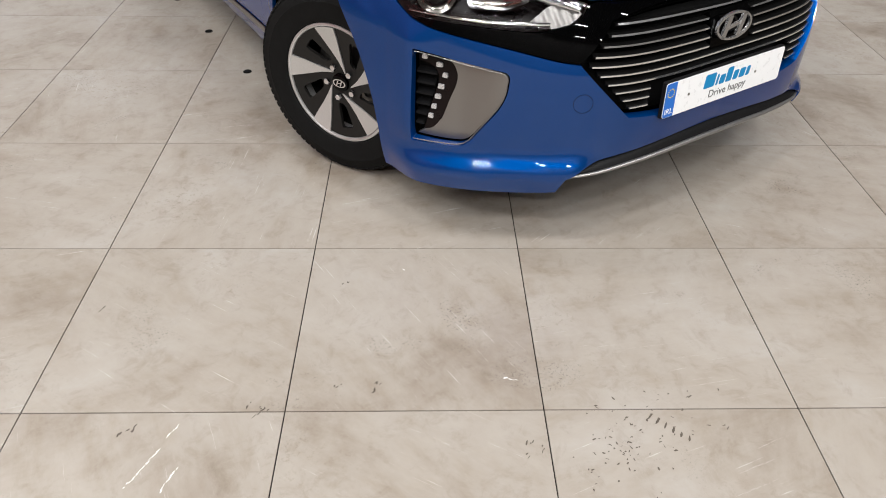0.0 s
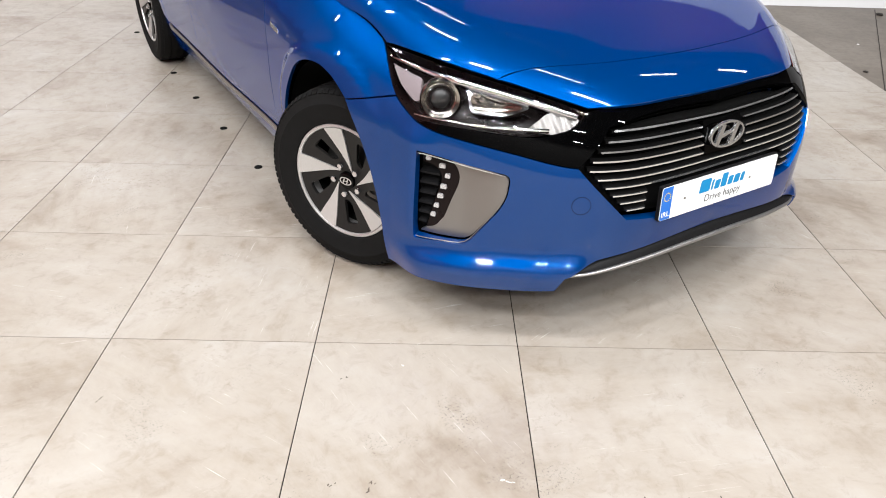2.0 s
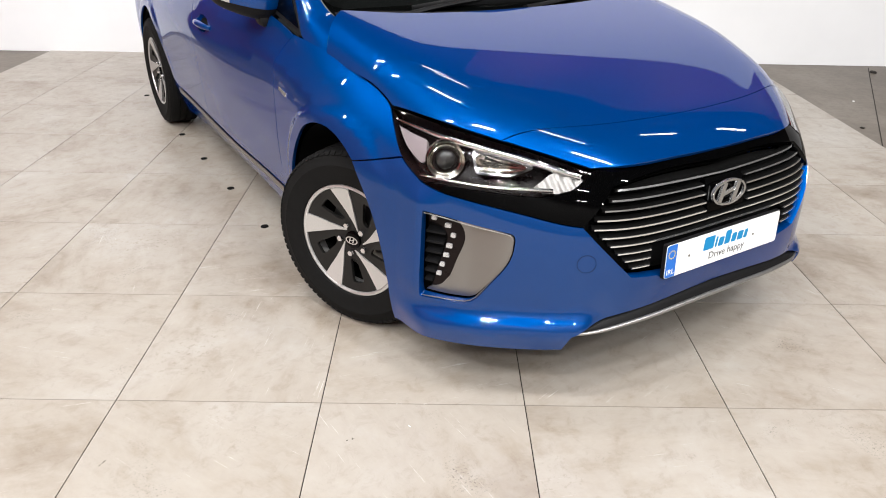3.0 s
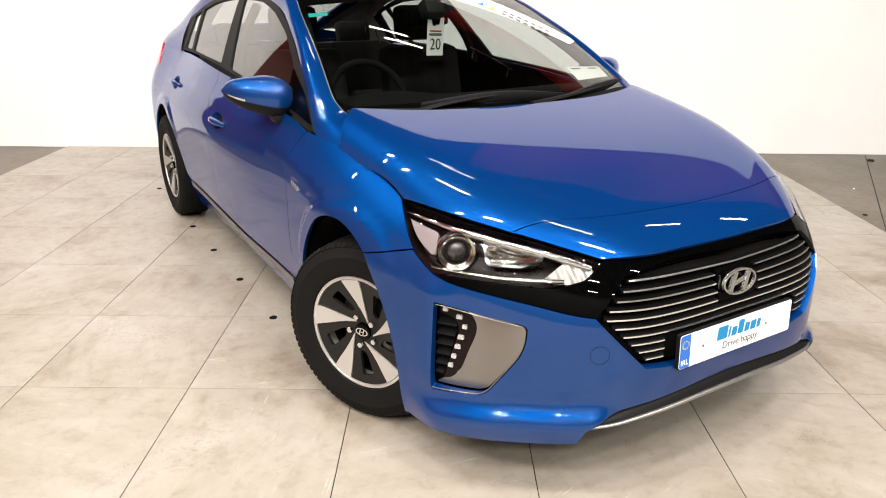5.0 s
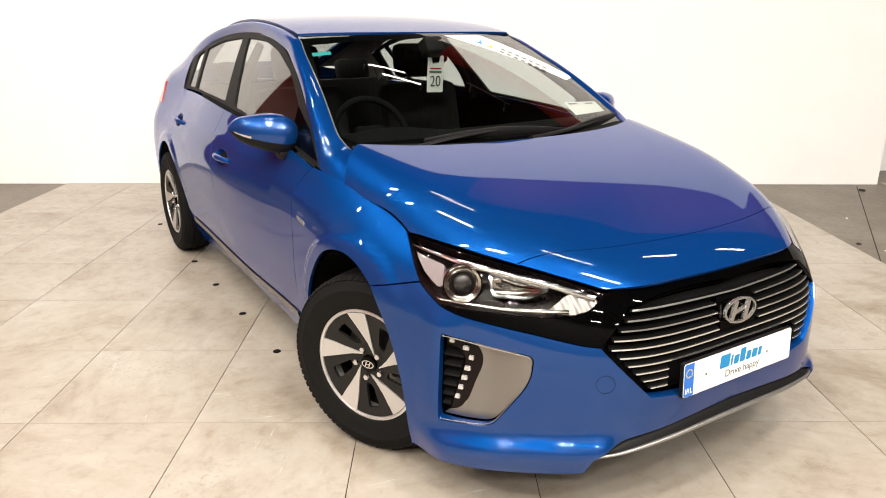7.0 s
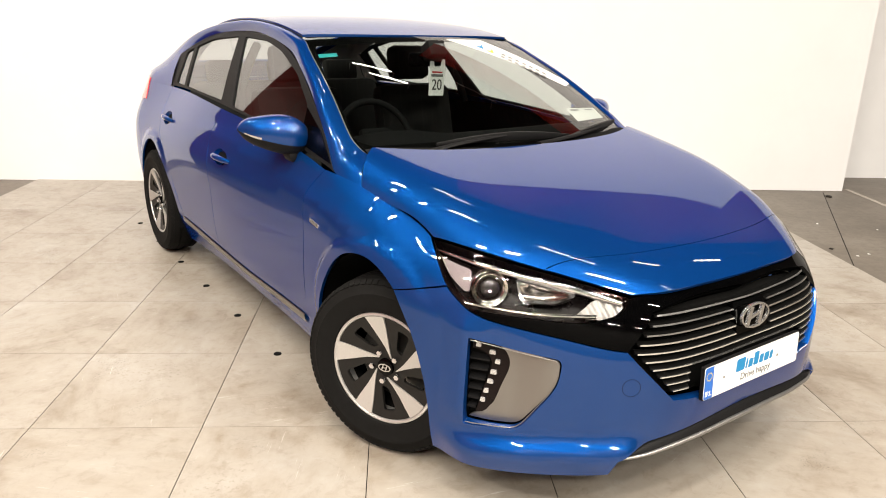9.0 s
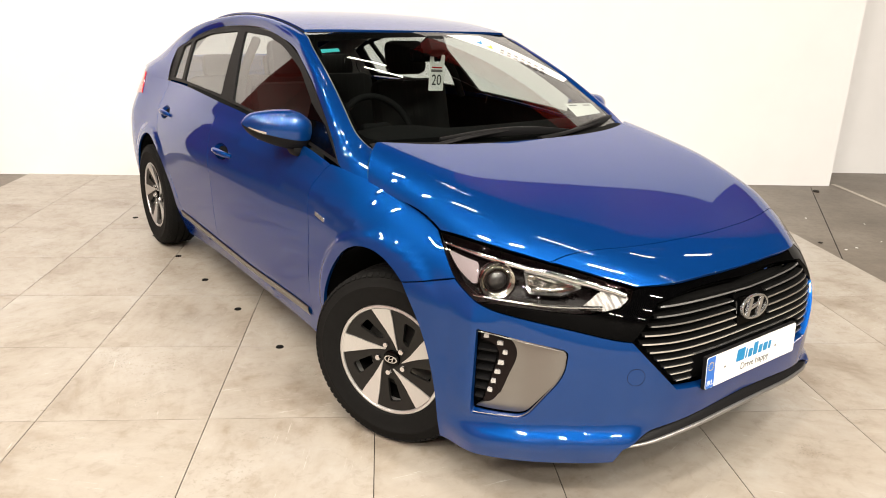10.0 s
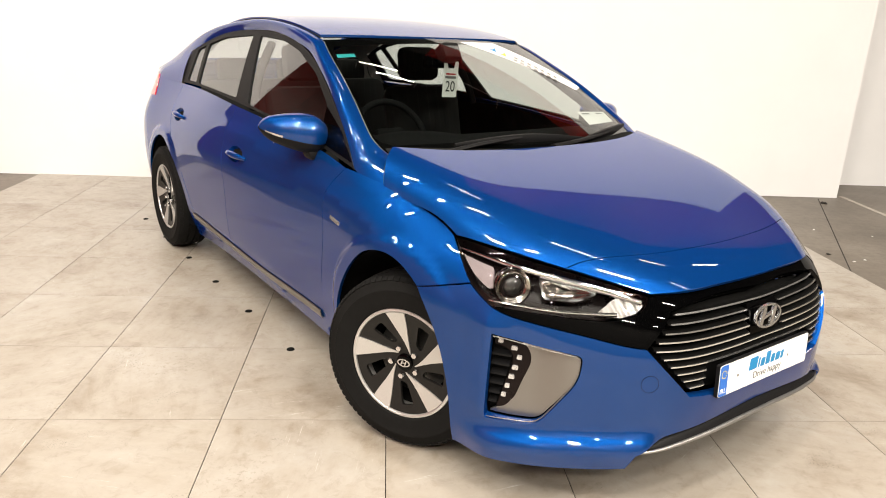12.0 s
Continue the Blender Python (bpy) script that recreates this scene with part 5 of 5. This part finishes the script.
def build_cabin():
    cabin = new("cabin")
    cabin.parent = car
    dash = []
    for x in np.linspace(-.66, .66, 23):
        hump = .028 * math.exp(-((x + .36) / .17)**2)
        bow = .20 * x * x
        dash.append([(x, .30 + bow, .925), (x, .42 + bow, .965), (x, .62 + bow * .7, .975 + hump), (x, .76 + bow * .4, .955 + hump), (x, .80, .88), (x, .80, .70), (x, .74, .55)])
    dash = np.array(dash)
    verts = dash.reshape(-1, 3)
    k = dash.shape[1]
    finish("dashboard", verts, [(i * k + j, i * k + j + 1, (i + 1) * k + j + 1, (i + 1) * k + j) for i in range(22) for j in range(k - 1)], INTERIOR, cabin, "charcoal dashboard").data.set_sharp_from_angle(angle=radians(40))
    bm = bmesh.new()
    box(bm, (-.70, .70, .22), (.70, 3.1, .30))
    part("cabin_floor", bm, INTERIOR, cabin)
    ring = [(.182 * math.cos(a), .182 * math.sin(a), 0) for a in np.linspace(0, 2 * math.pi, 37)]
    rot = pose(-.36, .86, .925, 66, 0, 0)
    tube("steering_wheel", [tuple(rot @ Vector(p)) for p in ring], .015, INTERIOR, cabin, "dark steering wheel", sides=10)
    bm = bmesh.new()
    box(bm, (-.16, -.03, -.02), (.16, .03, .0), .01)
    box(bm, (-.075, -.06, -.03), (.075, .06, .02), .02)
    hub = part("steering_hub", bm, INTERIOR, cabin)
    hub.matrix_basis = rot
    for x in (-.36, .36):
        bm = bmesh.new()
        box(bm, (-.25, -.05, -.34), (.25, .08, .30), .06)
        ob = part("seat_back", bm, SEAT, cabin, "dark grey cloth seat back")
        ob.matrix_basis = pose(x, 1.62, .80, -14)
        bm = bmesh.new()
        box(bm, (-.13, -.045, -.09), (.13, .045, .10), .04)
        ob = part("headrest", bm, SEAT, cabin)
        ob.matrix_basis = pose(x, 1.735, 1.20, -10)
        bm = bmesh.new()
        box(bm, (-.25, -.28, -.09), (.25, .28, .08), .05)
        ob = part("seat_cushion", bm, SEAT, cabin)
        ob.matrix_basis = pose(x, 1.36, .50, 6)
    bm = bmesh.new()
    box(bm, (-.64, -.07, -.32), (.64, .08, .32), .06)
    ob = part("rear_bench", bm, SEAT, cabin)
    ob.matrix_basis = pose(0, 2.52, .74, -18)
    for x in (-.40, .0, .40):
        bm = bmesh.new()
        box(bm, (-.12, -.04, -.07), (.12, .04, .07), .03)
        ob = part("headrest", bm, SEAT, cabin)
        ob.matrix_basis = pose(x, 2.66, 1.10, -15)
    for side in (-1, 1):
        card = outline([(.45, .30), (2.8, .30)], [(2.8, .30), (2.8, 1.0)], [(2.8, 1.0), (1.5, .99), (.9, .955), (.45, .90)], [(.45, .90), (.45, .30)], step=.05)
        panel("door_card", deeper(belt, .075), card, INTERIOR, cabin, step=.1, flange=0, side=side)
        tube("pillar_trim", [(.70, .49, .98), (.635, .80, 1.155), (.545, 1.12, 1.312)], .022, INTERIOR, cabin, side=side)
        tube("pillar_trim", [(.70, 1.62, .98), (.655, 1.66, 1.13), (.545, 1.74, 1.30)], .022, INTERIOR, cabin, side=side)
    lining = outline([(-.55, 1.15), (0, 1.07), (.55, 1.15)], [(.55, 1.15), (.52, 2.42)], [(.52, 2.42), (-.52, 2.42)], [(-.52, 2.42), (-.55, 1.15)], step=.06)
    panel("roof_lining", deeper(roof_top, .022), lining, LINING, cabin, step=.12, flange=0)
    bm = bmesh.new()
    box(bm, (-.12, -.018, -.032), (.12, .018, .032), .014)
    mir = part("rear_view_mirror", bm, BLACK_GLOSS, cabin, "black interior mirror")
    mir.matrix_basis = pose(.02, 1.02, 1.265, 0, 0, 8)
    bm = bmesh.new()
    box(bm, (-.05, -.04, -.05), (.05, .04, .03), .015)
    pod = part("camera_pod", bm, BLACK, cabin)
    pod.matrix_basis = pose(.02, .985, 1.315, -30)
    tag = new("price_tag")
    tag.parent = car
    tag["label"] = "white hanging card with a black number"
    tag.matrix_basis = pose(.048, .99, 1.18, 0, 3, 12)

    def face(a, b, d):
        return (a, -d, b)
    flat("tag_card", fillet([(-.052, -.082), (.052, -.082), (.052, .088), (.030, .088), (.020, .05), (-.020, .05), (-.030, .088), (-.052, .088)], .006), face, WHITE, tag, thick=.001)
    lettering("tag_number", "20", .072, TEXT_BLACK, tag, pose(0, -.0022, -.055) @ pose(0, 0, 0, 90))
    flat("tag_bar", [(-.036, .024), (.036, .024), (.036, .031), (-.036, .031)], lambda a, b, d: (a, -.001 - d, b), TAIL_RED, tag, "thin red print", thick=.0008)
    flat("tag_bar", [(-.040, .006), (.040, .006), (.040, .018), (-.040, .018)], lambda a, b, d: (a, -.001 - d, b), TEXT_GREY, tag, thick=.0008)


build_cabin()

# ---- small things on the floor ----


def build_bolts():
    bm = lathe([(.0, .018), (.003, .017), (.004, .013), (.004, .0)], 24)
    bmesh.ops.transform(bm, matrix=pose(0, 0, 0, 0, -90, 0), verts=bm.verts)
    first = tagged(part("floor_bolt", bm, CAVITY, None), "small round dark bolt head on a floor tile", "bolt", "row of bolts beside the car")
    for i, y in enumerate((.892, 1.404, 1.896, 2.376, 2.868, 3.371)):
        if i == 0:
            first.matrix_basis = pose(-.852, y, 0.0)
        else:
            copy_thing(first, pose(-.850 + .002 * i, y, 0.0))


build_bolts()


def floor_strip(name, a, b, width, mat, label, category):
    """A thin strip lying on the concrete from a to b."""
    d = Vector((b[0] - a[0], b[1] - a[1], 0))
    bm = bmesh.new()
    box(bm, (0, -width / 2, -.001), (d.length, width / 2, .0015))
    ob = part(name, bm, mat, None, smooth=False)
    ob.matrix_basis = pose(a[0], a[1], -.0075, 0, 0, math.degrees(math.atan2(d.y, d.x)))
    return tagged(ob, label, category, kind="structure")


JOINT = simple("dark_floor_joint", (0.02, 0.017, 0.014), 0.9, var=0.4, scale=30)
WORN_LINE = simple("worn_pale_floor_paint", (0.36, 0.33, 0.29), 0.7, var=0.25, scale=18)
floor_strip("floor_joint", (4.833, 1.42), (2.60, .013), .006, JOINT, "dark joint cut into the concrete floor", "floor joint")
floor_strip("floor_marking", (5.193, 1.381), (4.36, .182), .045, WORN_LINE, "worn pale painted line on the concrete floor", "floor line")


def build_debris():
    random.seed(5)
    bm = bmesh.new()
    for x, y, r in ((4.69, 1.292, .030), (4.71, 1.31, .022), (3.061, .423, .016)):
        vs = bmesh.ops.create_icosphere(bm, subdivisions=2, radius=r)["verts"]
        for v in vs:
            v.co *= random.uniform(.75, 1.2)
            v.co.z *= .35
        bmesh.ops.transform(bm, matrix=pose(x, y, r * .25 - .008), verts=vs)
    tagged(part("debris", bm, JOINT, None), "small dark crumbs of dirt on the concrete floor", "dirt", kind="stuff")
    bm = bmesh.new()
    for x, y, r in ((3.649, .84, .010), (3.058, .24, .012), (3.173, .221, .012), (3.9, .5, .008), (3.5, .2, .007)):
        vs = bmesh.ops.create_icosphere(bm, subdivisions=1, radius=r)["verts"]
        for v in vs:
            v.co *= random.uniform(.7, 1.25)
            v.co.z *= .3
        bmesh.ops.transform(bm, matrix=pose(x, y, r * .2 - .008), verts=vs)
    tagged(part("litter", bm, WHITE, None), "tiny pale scraps of litter on the concrete floor", "litter", kind="stuff")


build_debris()


def build_marks():
    """Scuffs, crumbs and pale scratches that lie on the tiles."""
    random.seed(11)

    def fleck(bm, x, y, length, width, turn, h=.0006):
        n = 7
        ring = []
        for k in range(n):
            a = 2 * math.pi * k / n
            q = random.uniform(.6, 1.15)
            ring.append((math.cos(a) * length / 2 * q, math.sin(a) * width / 2 * q))
        c, s = math.cos(radians(turn)), math.sin(radians(turn))
        low = [bm.verts.new((x + c * a - s * b, y + s * a + c * b, .0001)) for a, b in ring]
        top = [bm.verts.new((x + .8 * (c * a - s * b), y + .8 * (s * a + c * b), h)) for a, b in ring]
        bm.faces.new(top)
        for k in range(n):
            bm.faces.new((low[k], low[(k + 1) % n], top[(k + 1) % n], top[k]))

    dark = bmesh.new()
    for k in range(90):
        x, y = random.gauss(-.80, .085), random.gauss(-1.39, .055)
        fleck(dark, x, y, random.uniform(.003, .012), random.uniform(.0015, .005), random.uniform(0, 180))
    for k in range(6):
        fleck(dark, -.722 + .006 * k, -1.362 - .019 * k, .030 - .002 * k, .006, 20 + 4 * k)
    for x, y in ((-1.502, -.832), (-1.49, -.85), (-1.498, -.866), (-1.482, -.862), (-.592, -1.475), (-.991, -1.292), (-1.033, -1.292), (-1.01, -1.27), (-1.303, -.892),
                 (-1.237, -.943), (-1.217, -.935), (-.589, -1.371), (-1.724, -.303), (-1.108, -.555), (-1.788, -.749), (-1.753, -.757), (-1.77, -.752)):
        for k in range(3):
            fleck(dark, x + random.gauss(0, .007), y + random.gauss(0, .005), random.uniform(.005, .018), random.uniform(.002, .005), random.uniform(0, 60))
    tagged(part("floor_dirt", dark, MARK_DARK, None, smooth=False), "dark crumbs and scuffs of dirt on the tiles", "dirt", kind="stuff")
    pale = bmesh.new()
    for x0, y0, x1, y1, n in ((-1.718, -.839, -1.815, -.899, 16), (-1.706, -.910, -1.754, -.949, 10), (-1.667, -.796, -1.702, -.818, 6), (-.946, -1.080, -.922, -1.107, 6), (-.948, -.590, -.945, -.600, 2)):
        turn = math.degrees(math.atan2(y1 - y0, x1 - x0))
        for k in range(n):
            t = (k + random.random()) / n
            fleck(pale, x0 + (x1 - x0) * t + random.gauss(0, .0012), y0 + (y1 - y0) * t + random.gauss(0, .0012), random.uniform(.007, .014), random.uniform(.0015, .0045), turn + random.uniform(-12, 12))
    tagged(part("floor_scratches", pale, MARK_PALE, None, smooth=False), "pale scratches and chips on the tiles", "scratch", kind="stuff")


MARK_DARK = simple("dry_dirt", (0.085, 0.070, 0.055), 0.9, var=0.3, scale=200)
MARK_PALE = simple("pale_scratch", (0.70, 0.69, 0.67), 0.6, var=0.1, scale=200)
build_marks()
